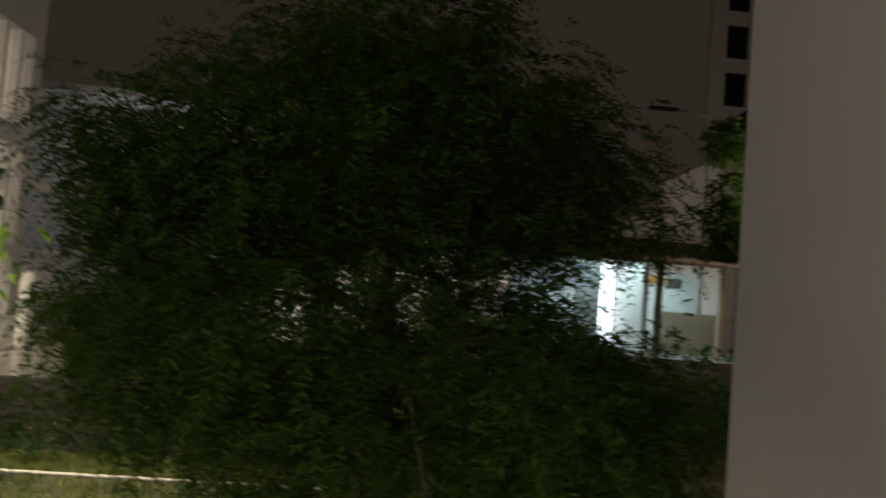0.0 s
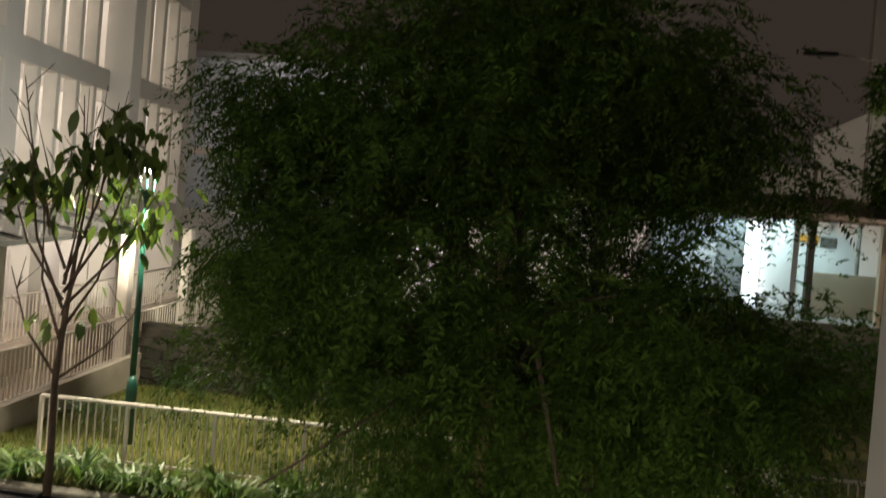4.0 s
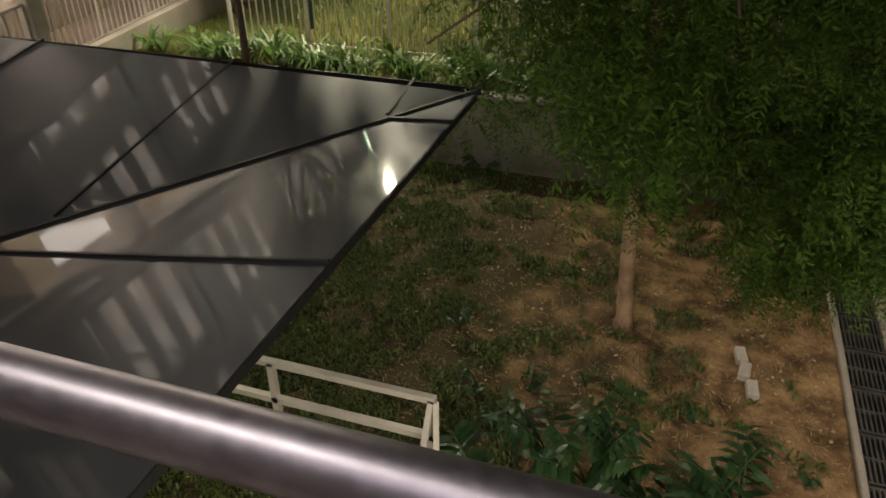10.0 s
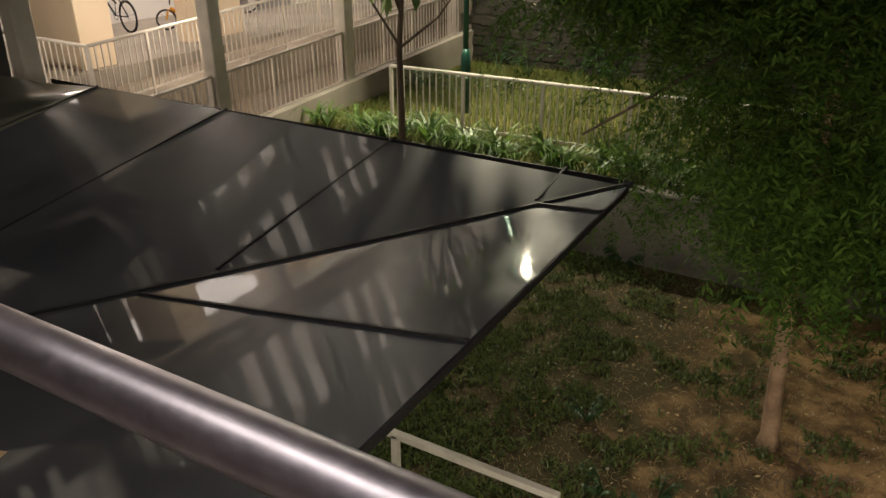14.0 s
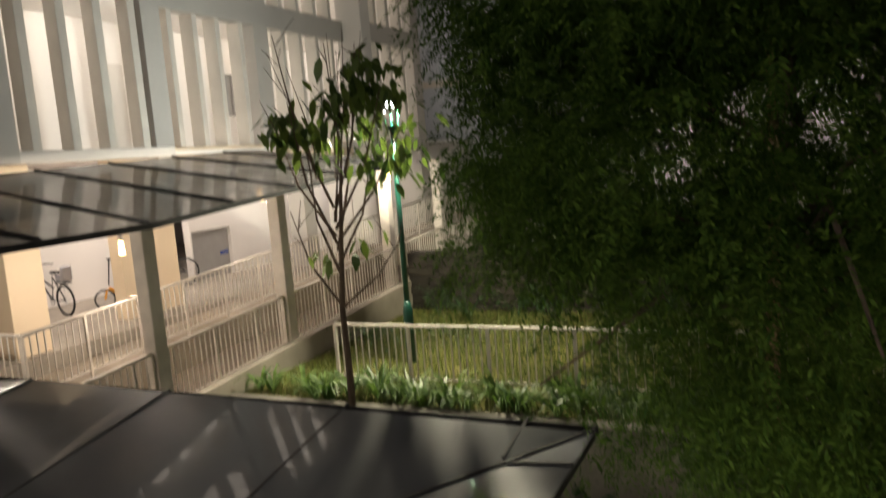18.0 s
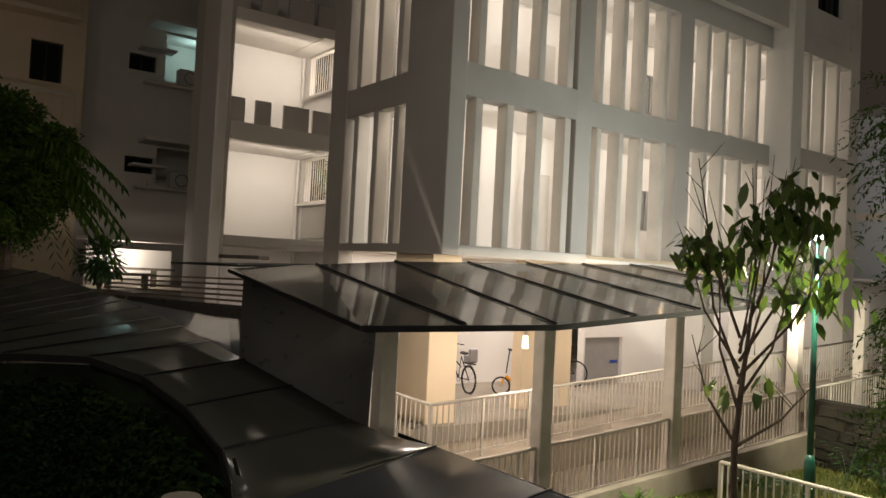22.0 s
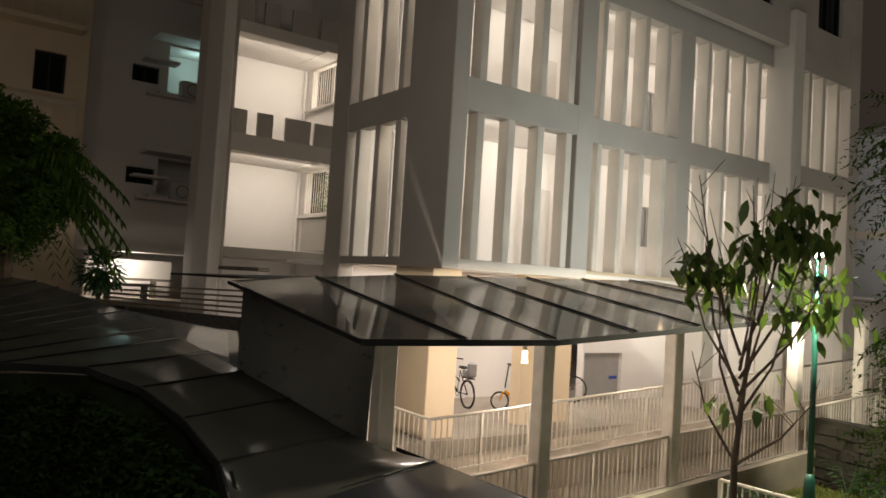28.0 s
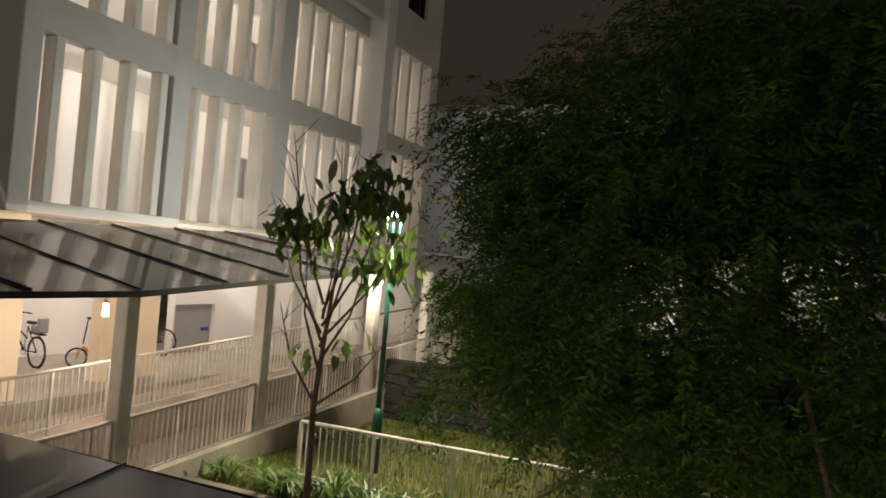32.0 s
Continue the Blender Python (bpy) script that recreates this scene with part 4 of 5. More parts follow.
                if not bare(c):
                    return c, (rr.gauss(0, 1), rr.gauss(0, 1), rr.gauss(-0.3, 0.6))
    V, Fc = foliage_sprays(27000, place, 0.24, 0.076, 0.7, r, 8, 0.32, 0.125)
    W, Fw = foliage_sprays(11500, fill, 0.26, 0.08, 0.6, r, 8, 0.32, 0.13)
    k = len(V)
    V += W
    Fc += [tuple(i + k for i in f) for f in Fw]
    raw_part("crown", V, Fc, LEAF, t, "dense feathery dark green foliage")


big_tree()


def broad_leaf(V, Fc, p, d, n, up, r, slim=1.0):
    d = Vector(d).normalized()
    s = d.cross(Vector((r.uniform(-0.4, 0.4), r.uniform(-0.4, 0.4), 1))).normalized()
    p = Vector(p)
    sag = Vector((0, 0, -up * n))
    b = len(V)
    for f, w in ((0, 0.02), (0.3, 0.2), (0.65, 0.22), (1.0, 0.01)):
        c = p + d * n * f + sag * f * f
        V += [tuple(c + s * w * n * slim), tuple(c - s * w * n * slim)]
    for i in range(3):
        Fc.append((b + 2 * i, b + 2 * i + 1, b + 2 * i + 3, b + 2 * i + 2))


def young_tree():
    t = empty("young_tree", "slim young tree with large glossy leaves and bare twigs", "tree", at=(-5.79, 8.95, 0.95))
    r = random.Random(11)
    f = Vector((-5.79, 8.95, 2.48))
    part("trunk", tube(bmesh.new(), [(-5.77, 8.93, 0.9), (-5.76, 8.93, 1.6), f, (-5.73, 8.97, 3.3), (-5.66, 9.0, 4.2), (-5.6, 9.05, 4.9)], [0.055, 0.048, 0.042, 0.034, 0.022, 0.01], 10), DARKBARK, t, smooth=True)
    V, Fc = [], []
    tips = []
    right = Vector((0.87, 0.5, 0))
    for sx, z0, ex, ez in ((-0.9, 2.5, -0.62, 3.9), (0.9, 2.5, 0.85, 3.35), (-0.3, 3.0, -0.28, 4.7), (0.3, 3.1, 0.55, 4.6), (0.1, 3.3, 0.25, 5.6), (-0.2, 3.4, -0.5, 5.35), (0.2, 3.6, 0.75, 5.5), (-0.1, 3.7, 0.05, 6.1), (0.1, 3.8, 0.45, 6.1), (-0.3, 3.5, -0.75, 5.1), (0.35, 3.4, 1.0, 5.0), (-0.2, 3.9, -0.62, 6.25)):
        b = Vector((-5.77, 8.95, z0))
        e = Vector((-5.75, 8.97, ez)) + right * ex + Vector((-0.5, 0.87, 0)) * r.uniform(-0.4, 0.4)
        m = b.lerp(e, 0.45) + right * (0.12 if ex > 0 else -0.12)
        part("branch", tube(bmesh.new(), [b, m, e], [0.024, 0.016, 0.006], 6), DARKBARK, t)
        tips.append((m, e, ez))
        for k in range(4):
            q = m.lerp(e, r.uniform(0.3, 0.95))
            q2 = q + right * r.uniform(-0.3, 0.3) + Vector((0, 0, r.uniform(0.1, 0.5)))
            part("twig", tube(bmesh.new(), [q, q2], [0.008, 0.004], 5), DARKBARK, t)
    for ex, ez in ((-0.73, 6.05), (-0.5, 5.85), (0.1, 6.2), (0.3, 6.3), (0.55, 6.25), (-0.62, 5.7), (0.2, 6.0)):
        b = Vector((-5.75, 8.97, 4.3)) + right * ex * 0.3
        e = Vector((-5.75, 8.97, ez)) + right * ex + Vector((-0.5, 0.87, 0)) * r.uniform(-0.2, 0.2)
        part("bare_twig", tube(bmesh.new(), [b, b.lerp(e, 0.5) + right * 0.04, e], [0.012, 0.009, 0.004], 6), DARKBARK, t, "bare upright twig")
    for cx, cz, n, sp in ((-0.55, 5.05, 80, 0.16), (-0.2, 4.95, 44, 0.17), (0.2, 5.3, 46, 0.17), (0.6, 5.5, 84, 0.21), (0.88, 5.2, 66, 0.21), (0.55, 5.85, 40, 0.18), (0.35, 4.7, 20, 0.25), (0.72, 4.8, 44, 0.22), (1.0, 4.6, 34, 0.22), (-0.15, 3.25, 5, 0.06), (0.4, 3.45, 9, 0.14), (-0.28, 3.3, 4, 0.06), (0.05, 5.5, 18, 0.25)):
        for _ in range(n):
            c = Vector((-5.75, 8.97, cz)) + right * (cx + r.gauss(0, sp)) + Vector((-0.5, 0.87, 0)) * r.gauss(0, 0.22) + Vector((0, 0, r.gauss(0, sp * 0.8)))
            d = Vector((r.gauss(0, 1), r.gauss(0, 1), r.gauss(-1.1, 0.5)))
            if abs(c.x + 4.9) < 0.3 and abs(c.z - 5.2) < 0.17:
                continue
            broad_leaf(V, Fc, c, d, r.uniform(0.14, 0.27), 0.4, r, 1.05)
    raw_part("crown", V, Fc, BROADLEAF, t, "sparse clusters of large pointed leaves")


young_tree()


def shrub(at, count, size, r, label, seed_h=0.4):
    t = empty("leafy_shrub", label, "shrub", "garden shrubs", at=at)
    V, Fc = [], []
    stems = bmesh.new()
    for _ in range(max(3, count // 12)):
        a = r.uniform(0, 2 * math.pi)
        o = Vector((math.cos(a), math.sin(a), 0))
        reach, h = seed_h * r.uniform(0.5, 1.1), seed_h * r.uniform(0.8, 1.5)
        p = [Vector(at) + o * reach * f + Vector((0, 0, h * (1.5 * f - 0.55 * f * f))) for f in (0, 0.35, 0.7, 1.0)]
        tube(stems, p, [0.01, 0.008, 0.006, 0.003], 5)
        side = Vector((-o.y, o.x, 0))
        for k in range(13):
            f = 0.25 + 0.75 * k / 12
            q = Vector(at) + o * reach * f + Vector((0, 0, h * (1.5 * f - 0.55 * f * f)))
            sg = 1 if k % 2 else -1
            d = side * sg + o * 0.55 + Vector((0, 0, r.uniform(-0.15, 0.35)))
            broad_leaf(V, Fc, q, d, size * r.uniform(0.75, 1.15) * (1.15 - 0.4 * f), 0.35, r, 0.62)
    part("stem", stems, SHRUBLEAF, t)
    raw_part("leaves", V, Fc, SHRUBLEAF, t)


r5 = random.Random(5)
for x, y, n, s, h in ((-0.42, 4.2, 84, 0.2, 0.46), (-0.12, 4.05, 96, 0.21, 0.48), (0.12, 4.2, 60, 0.19, 0.36), (0.72, 3.95, 108, 0.22, 0.48), (0.95, 4.0, 84, 0.21, 0.42), (0.4, 3.8, 60, 0.19, 0.3), (-0.86, 3.7, 24, 0.34, 0.34), (0.09, 3.6, 24, 0.3, 0.34), (0.45, 3.45, 60, 0.18, 0.35), (-0.9, 4.3, 60, 0.08, 0.22), (-1.15, 4.75, 50, 0.07, 0.2), (-0.75, 4.9, 50, 0.07, 0.18), (-1.6, 5.6, 60, 0.07, 0.2), (-2.35, 8.9, 16, 0.16, 0.22), (1.45, 4.6, 20, 0.07, 0.1), (0.62, 4.95, 30, 0.06, 0.1), (-0.3, 5.1, 40, 0.06, 0.12)):
    shrub((x, y, 0.0), n, s, r5, "dark green broad-leaved shrub in the soil", h)


r12 = random.Random(12)
for x, y, n, s, h in ((-7.2, 15.0, 60, 0.2, 0.55), (-6.3, 14.6, 72, 0.22, 0.6), (-5.4, 15.1, 60, 0.2, 0.7), (-4.5, 14.7, 72, 0.22, 0.6), (-3.5, 15.0, 60, 0.2, 0.55), (-2.4, 14.8, 72, 0.22, 0.65)):
    shrub((x, y, 0.95), n, s, r12, "dark leafy shrub in front of the stone wall", h)


def strap_plants():
    """Bed of arching strap leaves in front of the fence."""
    r = random.Random(9)
    for x, y, tall in [(-6.9 + 0.16 * i + r.uniform(-0.1, 0.1), 9.6 + r.uniform(-0.28, 0.5), r.uniform(0.42, 0.75)) for i in range(40)] + [(-7.2, 9.8, 0.5), (-7.6, 9.5, 0.6), (-7.9, 9.6, 0.5)]:
        t = empty("strap_leaf_plant", "clump of arching green strap leaves in the bed", "plant", "bed by the fence", at=(x, y, 0.95))
        V, Fc = [], []
        for k in range(26):
            a = r.uniform(0, 2 * math.pi)
            L = tall * r.uniform(0.7, 1.3)
            d = Vector((math.cos(a), math.sin(a), 0))
            s = Vector((-d.y, d.x, 0)) * 0.03
            b = len(V)
            for f in (0, 0.35, 0.7, 1.0):
                c = Vector((x, y, 0.95)) + d * L * 0.75 * f + Vector((0, 0, L * (1.5 * f - 1.15 * f * f)))
                w = s * (1 - f * 0.9)
                V += [tuple(c + w), tuple(c - w)]
            for i in range(3):
                Fc.append((b + 2 * i, b + 2 * i + 1, b + 2 * i + 3, b + 2 * i + 2))
        raw_part("leaves", V, Fc, STRAPLEAF, t)


strap_plants()


def grass():
    r = random.Random(21)
    V, Fc = [], []
    W, Fw = [], []
    for _ in range(125000):
        x, y = r.uniform(-7.5, 1.75), r.uniform(2.2, 8.95)
        cover = 0.16 - 0.36 * (x + 0.9) + 1.3 * noise.noise((x * 1.3, y * 1.3, 3.1)) + 1.4 * noise.noise((x * 4.5, y * 4.5, 7.7)) - 0.06 * (y - 4)
        dry = r.random() > cover
        if dry and r.random() > 0.2:
            continue
        a = r.uniform(0, 2 * math.pi)
        h = r.uniform(0.015, 0.07) if not dry else r.uniform(0.008, 0.03)
        L = r.uniform(0.03, 0.08) if not dry else r.uniform(0.025, 0.085)
        d = Vector((math.cos(a), math.sin(a), 0))
        s = Vector((-d.y, d.x, 0)) * (0.008 if not dry else 0.0018)
        p = Vector((x, y, ground_z(x, y) + 0.003))
        T, Q = (W, Fw) if dry else (V, Fc)
        b = len(T)
        m = p + d * L * 0.5 + Vector((0, 0, h))
        e = p + d * L + Vector((0, 0, h * 0.6))
        T += [tuple(p + s), tuple(p - s), tuple(m - s), tuple(m + s), tuple(e)]
        Q += [(b, b + 1, b + 2, b + 3), (b + 3, b + 2, b + 4)]
    tagged(raw_part("grass", V, Fc, GRASSLEAF, None), "patchy short green grass on the soil", "grass", "", "stuff")
    tagged(raw_part("dry_straw", W, Fw, STRAW, None), "scattered dry straw and clippings on the soil", "straw", "", "stuff")
    V, Fc = [], []
    for _ in range(26000):
        x, y = r.uniform(-8, 3), r.uniform(9.3, 15.4)
        a = r.uniform(0, 2 * math.pi)
        d = Vector((math.cos(a), math.sin(a), 0)) * r.uniform(0.02, 0.09)
        s = Vector((-d.y, d.x, 0)).normalized() * 0.008
        p = Vector((x, y, 0.953))
        b = len(V)
        V += [tuple(p + s), tuple(p - s), tuple(p + d + Vector((0, 0, r.uniform(0.06, 0.18))))]
        Fc.append((b, b + 1, b + 2))
    tagged(raw_part("lawn_grass", V, Fc, LAWNLEAF, None), "longer grass on the raised lawn", "grass", "", "stuff")


grass()

# ---- fence and street lamp ----


def garden_fence():
    f = empty("garden_fence", "white metal fence partly grown over with a creeper", "fence", at=(-3, 10.4, 0.95))
    x0, x1, y = -6.85, 6.0, 10.4
    part("top_rail", tube(bmesh.new(), [(x0, y - 0.1, 1.9), (x1, y + 0.25, 1.9)], 0.028, 10), WHITEMETAL, f, smooth=True)
    part("bottom_rail", barred((x0, y - 0.1, 1.05), (x1, y + 0.25, 1.05), 0.03, 0.03), WHITEMETAL, f)
    k = 107
    for i in range(k + 1):
        x = x0 + (x1 - x0) * i / k
        yy = y - 0.1 + 0.35 * i / k
        if i % 11 == 0:
            part("post", boxed(x - 0.025, x + 0.025, yy - 0.025, yy + 0.025, 0.9, 1.9), WHITEMETAL, f)
        else:
            part("baluster", boxed(x - 0.009, x + 0.009, yy - 0.009, yy + 0.009, 1.05, 1.89), WHITEMETAL, f)
    r = random.Random(31)
    V, Fc = [], []
    for cx, n in ((-6.3, 200), (-5.9, 240), (-5.2, 160), (-4.8, 260), (-4.4, 120), (-3.4, 80)):
        for _ in range(n):
            p = Vector((cx + r.gauss(0, 0.18), y + r.gauss(-0.03, 0.06), 1.92 - abs(r.gauss(0, 0.16))))
            broad_leaf(V, Fc, p, (r.gauss(0, 1), r.gauss(0, 1), r.gauss(0, 0.5)), r.uniform(0.03, 0.06), 0.2, r)
    raw_part("creeper", V, Fc, SHRUBLEAF, f, "small-leaved green creeper")


garden_fence()


def well_planting():
    t = empty("well_planting", "leafy creeper hanging in the round well, shade painted into its leaves", "shrub", at=(-9, 0.5, 0))
    r = random.Random(51)

    def place(rr):
        i = rr.randrange(len(WELL_EDGE) - 2)
        p = Vector(WELL_EDGE[i]).lerp(Vector(WELL_EDGE[i + 1]), rr.random())
        h = 0.9 + (p.z - 1.1) * rr.random()
        out = rr.uniform(0.02, 0.3)
        return (p.x + 0.3 * out, p.y - out, h), (rr.gauss(0.3, 0.6), rr.gauss(-0.6, 0.6), rr.gauss(-0.6, 0.5))
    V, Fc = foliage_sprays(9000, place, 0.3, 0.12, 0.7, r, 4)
    # leaves painted dark for the shade of the well
    raw_part("leaves", V, Fc, SHADEDLEAF, t)
    st = bmesh.new()
    for _ in range(12):
        x, y = r.uniform(-11, -7), r.uniform(-1.5, 1.5)
        tube(st, [(x, y, 0), (x, y, 1.5)], 0.02, 5)
    part("stem", st, DARKBARK, t)


well_planting()


def street_lamp():
    s = empty("street_lamp", "green street lamp post with a glowing white globe head", "street lamp", at=(-6.12, 11.5, 0.95))
    x, y = -6.12, 11.5
    part("base", tube(bmesh.new(), [(x, y, 0.95), (x, y, 1.85), (x, y, 1.95), (x, y, 2.05)], [0.085, 0.085, 0.075, 0.05], 14), GREENMETAL, s, smooth=True)
    part("pole", tube(bmesh.new(), [(x, y, 2.0), (x, y, 4.95)], [0.048, 0.04], 12), GREENMETAL, s, smooth=True)
    part("collar", tube(bmesh.new(), [(x, y, 4.95), (x, y, 5.0), (x, y, 5.06)], [0.05, 0.1, 0.12], 14), GREENMETAL, s)
    bm = bmesh.new()
    bmesh.ops.create_uvsphere(bm, u_segments=16, v_segments=10, radius=0.085)
    bmesh.ops.translate(bm, vec=(x, y, 5.42), verts=bm.verts)
    part("globe", bm, HEADGLOW, s, "glowing white lamp", True)
    part("cap", tube(bmesh.new(), [(x, y, 5.5), (x, y, 5.56), (x, y, 5.62)], [0.2, 0.16, 0.03], 16), GREENMETAL, s)
    for k in range(3):
        a = k * 2.094
        part("stay", tube(bmesh.new(), [(x + 0.11 * math.cos(a), y + 0.11 * math.sin(a), 5.05), (x + 0.16 * math.cos(a), y + 0.16 * math.sin(a), 5.52)], 0.008, 6), GREENMETAL, s)


street_lamp()


def wall_lamp(x, y, z, hung):
    w = empty("wall_lamp", "small warm glowing lamp under the walkway roof", "lamp", "lamps along the ramp", at=(x, y, z))
    part("bulb", tube(bmesh.new(), [(x, y, z - 0.11), (x, y, z + 0.09)], [0.05, 0.035], 10), LAMPGLOW, w, "glowing warm lamp")
    part("housing", tube(bmesh.new(), [(x, y, z + 0.09), (x, y, z + 0.2)], [0.05, 0.03], 10), WHITEMETAL, w)
    part("arm", barred((x, y, z + 0.18), (x, y, hung), 0.02, 0.02), WHITEMETAL, w)


wall_lamp(-9.1, 8.25, 3.52, 4.5)
wall_lamp(-8.3, 15.2, 4.14, 4.64)
# two added lamps, kept out of view, that brighten the ramp and posts
wall_lamp(-9.6, 5.4, 3.74, 4.45)
wall_lamp(-9.05, 11.55, 4.02, 4.65)

# ---- bicycles in the open storey ----


def ring(bm, c, radius, thick, axis, seg=28):
    pts = []
    u = Vector((0, 0, 1))
    v = Vector(axis).normalized()
    for i in range(seg + 1):
        a = 2 * math.pi * i / seg
        pts.append(Vector(c) + (u * math.cos(a) + v * math.sin(a)) * radius)
    tube(bm, pts, thick, 6)
    return bm


def bicycle(at, heading, wheel, frame_mat, label, folding=False, seat=False):
    b = empty("bicycle", label, "bicycle", "parked bicycles", at=(0, 0, 0))
    base = 0.62 if folding else 1.02
    d = Vector((1, 0, 0))
    for x in (0, base):
        w = part("wheel", ring(bmesh.new(), (x, 0, wheel), wheel - 0.02, 0.02, d), RUBBER, b)
        sp = bmesh.new()
        for k in range(10):
            a = k * math.pi / 5
            tube(sp, [(x, 0, wheel), (x + math.sin(a) * (wheel - 0.03), 0, wheel + math.cos(a) * (wheel - 0.03))], 0.003, 4)
        part("spokes", sp, SILVER, w)
    h = 0.55 if folding else 0.78
    bm = bmesh.new()
    cr = (base * 0.45, 0, wheel * 0.95)
    if folding:
        tube(bm, [(0, 0, wheel), (cr[0], 0, wheel + 0.05), (base - 0.1, 0, wheel + 0.22)], 0.038, 8)
        tube(bm, [(base, 0, wheel), (base - 0.06, 0, wheel + 0.2)], 0.02, 8)
        tube(bm, [(cr[0] - 0.05, 0, wheel), (cr[0] - 0.16, 0, 0.72)], 0.018, 8)
    else:
        tube(bm, [(0, 0, wheel), cr, (base * 0.36, 0, h), (0, 0, wheel)], 0.014, 8)
        tube(bm, [cr, (base * 0.86, 0, h * 0.92)], 0.018, 8)
        tube(bm, [(base * 0.36, 0, h * 0.7), (base * 0.86, 0, h)], 0.016, 8)
        tube(bm, [(base, 0, wheel), (base * 0.86, 0, h * 1.05)], 0.014, 8)
    part("frame", bm, frame_mat, b)
    hx = base - 0.1 if folding else base * 0.86
    top = 1.0
    part("stem", tube(bmesh.new(), [(hx, 0, h * 0.9), (hx - 0.06, 0, top)], 0.014, 8), RUBBER, b)
    part("handlebar", tube(bmesh.new(), [(hx - 0.16, -0.26, top), (hx - 0.04, -0.1, top + 0.02), (hx - 0.04, 0.1, top + 0.02), (hx - 0.16, 0.26, top)], 0.013, 8), RUBBER, b)
    sx = base * 0.26
    bm = boxed(sx - 0.13, sx + 0.1, -0.07, 0.07, h + 0.06, h + 0.12, 0.03)
    part("saddle", bm, RUBBER, b)
    part("crank", ring(bmesh.new(), cr, 0.08, 0.01, d, 16), SILVER, b)
    if seat:
        cs = boxed(-0.14, 0.12, -0.11, 0.11, 0.69, 0.77, 0.035)
        box(cs, -0.18, -0.11, -0.12, 0.12, 0.7, 1.02, 0.034)
        for y in (-0.13, 0.09):
            box(cs, -0.14, 0.06, y, y + 0.04, 0.75, 0.86, 0.018)
        part("child_seat", cs, SILVER, b, "grey child seat")
        part("rack", boxed(-0.2, 0.2, -0.06, 0.06, 0.66, 0.68), RUBBER, b)
        part("fender", ring(bmesh.new(), (0, 0, wheel), wheel + 0.012, 0.008, d), RUBBER, b)
    b.matrix_basis = pose(*at, 0, 0, heading)
    return b


bicycle((-13.2, 10.4, ZV), 172, 0.31, RUBBER, "black city bicycle with a grey child seat on its rack", seat=True)
bicycle((-12.45, 11.51, ZV), 236, 0.21, YELLOW, "small yellow folding bicycle", folding=True)
bicycle((-13.12, 13.63, ZV), 234, 0.33, RUBBER, "dark bicycle leaning behind a pillar")

# ---- far things ----


def left_block():
    b = empty("dark_apartment_block", "dim older apartment block with balconies and air-conditioner ledges", "building", at=(-28, 4, 0))
    wx = -25.6
    wins = [(5.9, 6.76, 10.66, 11.21), (5.95, 6.85, 7.29, 7.82), (3.0, 3.88, 9.68, 10.9), (3.0, 3.88, 12.9, 14.1), (5.9, 6.76, 13.9, 14.45), (0.4, 1.6, 9.6, 10.95), (0.4, 1.6, 6.0, 7.3)]
    bays = [(7.05, 8.6, 10.45, 12.05), (6.95, 8.6, 7.0, 8.2), (7.05, 8.6, 13.85, 15.4)]
    part("wall", wall_with_holes("x", wx, -0.3, -14, 4.5, 0, 24, [h for h in wins if h[1] < 4.5]), CREAM, b)
    part("wall", wall_with_holes("x", wx - 0.5, -0.3, 4.5, 12, 0, 24, [h for h in wins if h[0] > 4.5] + bays), PAINT, b)
    part("balcony_back", boxed(wx - 2.2, wx - 2.0, 4.6, 12, 0, 24), PAINT, b)
    for h in wins:
        x = wx - (0.2 if h[1] < 4.5 else 0.7)
        w = part("window", wall_with_holes("x", x, 0.05, h[0], h[1], h[2], h[3], [(h[0] + 0.06, (h[0] + h[1]) / 2 - 0.03, h[2] + 0.06, h[3] - 0.06), ((h[0] + h[1]) / 2 + 0.03, h[1] - 0.06, h[2] + 0.06, h[3] - 0.06)]), FRAME, b)
        part("pane", boxed(x - 0.04, x - 0.02, h[0], h[1], h[2], h[3]), DARKGLASS, w)
    for y0, y1, z0, z1 in bays:
        part("balcony_floor", boxed(wx - 2.0, wx - 0.3, y0 - 0.3, y1, z0 - 0.16, z0 - 0.02), PAINT, b)
        part("ledge", boxed(wx - 2.0, wx + 0.55, y0 - 0.65, y1, z1 + 0.08, z1 + 0.2, 0.01), PAINT, b, "projecting concrete ledge")
        part("ledge", boxed(wx - 0.5, wx + 0.1, y0 - 0.9, y0 + 0.2, z1 - 0.72, z1 - 0.64, 0.01), PAINT, b, "projecting concrete ledge")
        part("sill_rail", boxed(wx - 0.5, wx - 0.1, y0 - 0.7, y1, z0 - 0.22, z0 - 0.14, 0.01), WHITEMETAL, b)
        for k in range(4):
            part("drying_pole", tube(bmesh.new(), [(wx - 0.6, y0 - 0.5 + 0.15 * k, z0 - 0.05 + 0.08 * k), (wx + 0.5, y0 - 0.75 + 0.15 * k, z0 - 0.25 + 0.08 * k)], 0.014, 6), WHITEMETAL, b)
        ac = part("air_conditioner", boxed(wx - 0.45, wx - 0.02, y0 + 0.35, y0 + 1.1, z0 - 0.138, z0 + 0.42, 0.02), GREY, b, "outdoor air-conditioner box")
        part("fan_grille", ring(bmesh.new(), (wx - 0.012, y0 + 0.72, z0 + 0.14), 0.2, 0.012, (0, 1, 0)), BLACK, ac)
    for z in (8.36, 11.66, 14.96):
        part("balcony", boxed(wx, wx + 0.7, 0.2, 4.2, z - 0.1, z + 0.05, 0.01), CREAM, b)
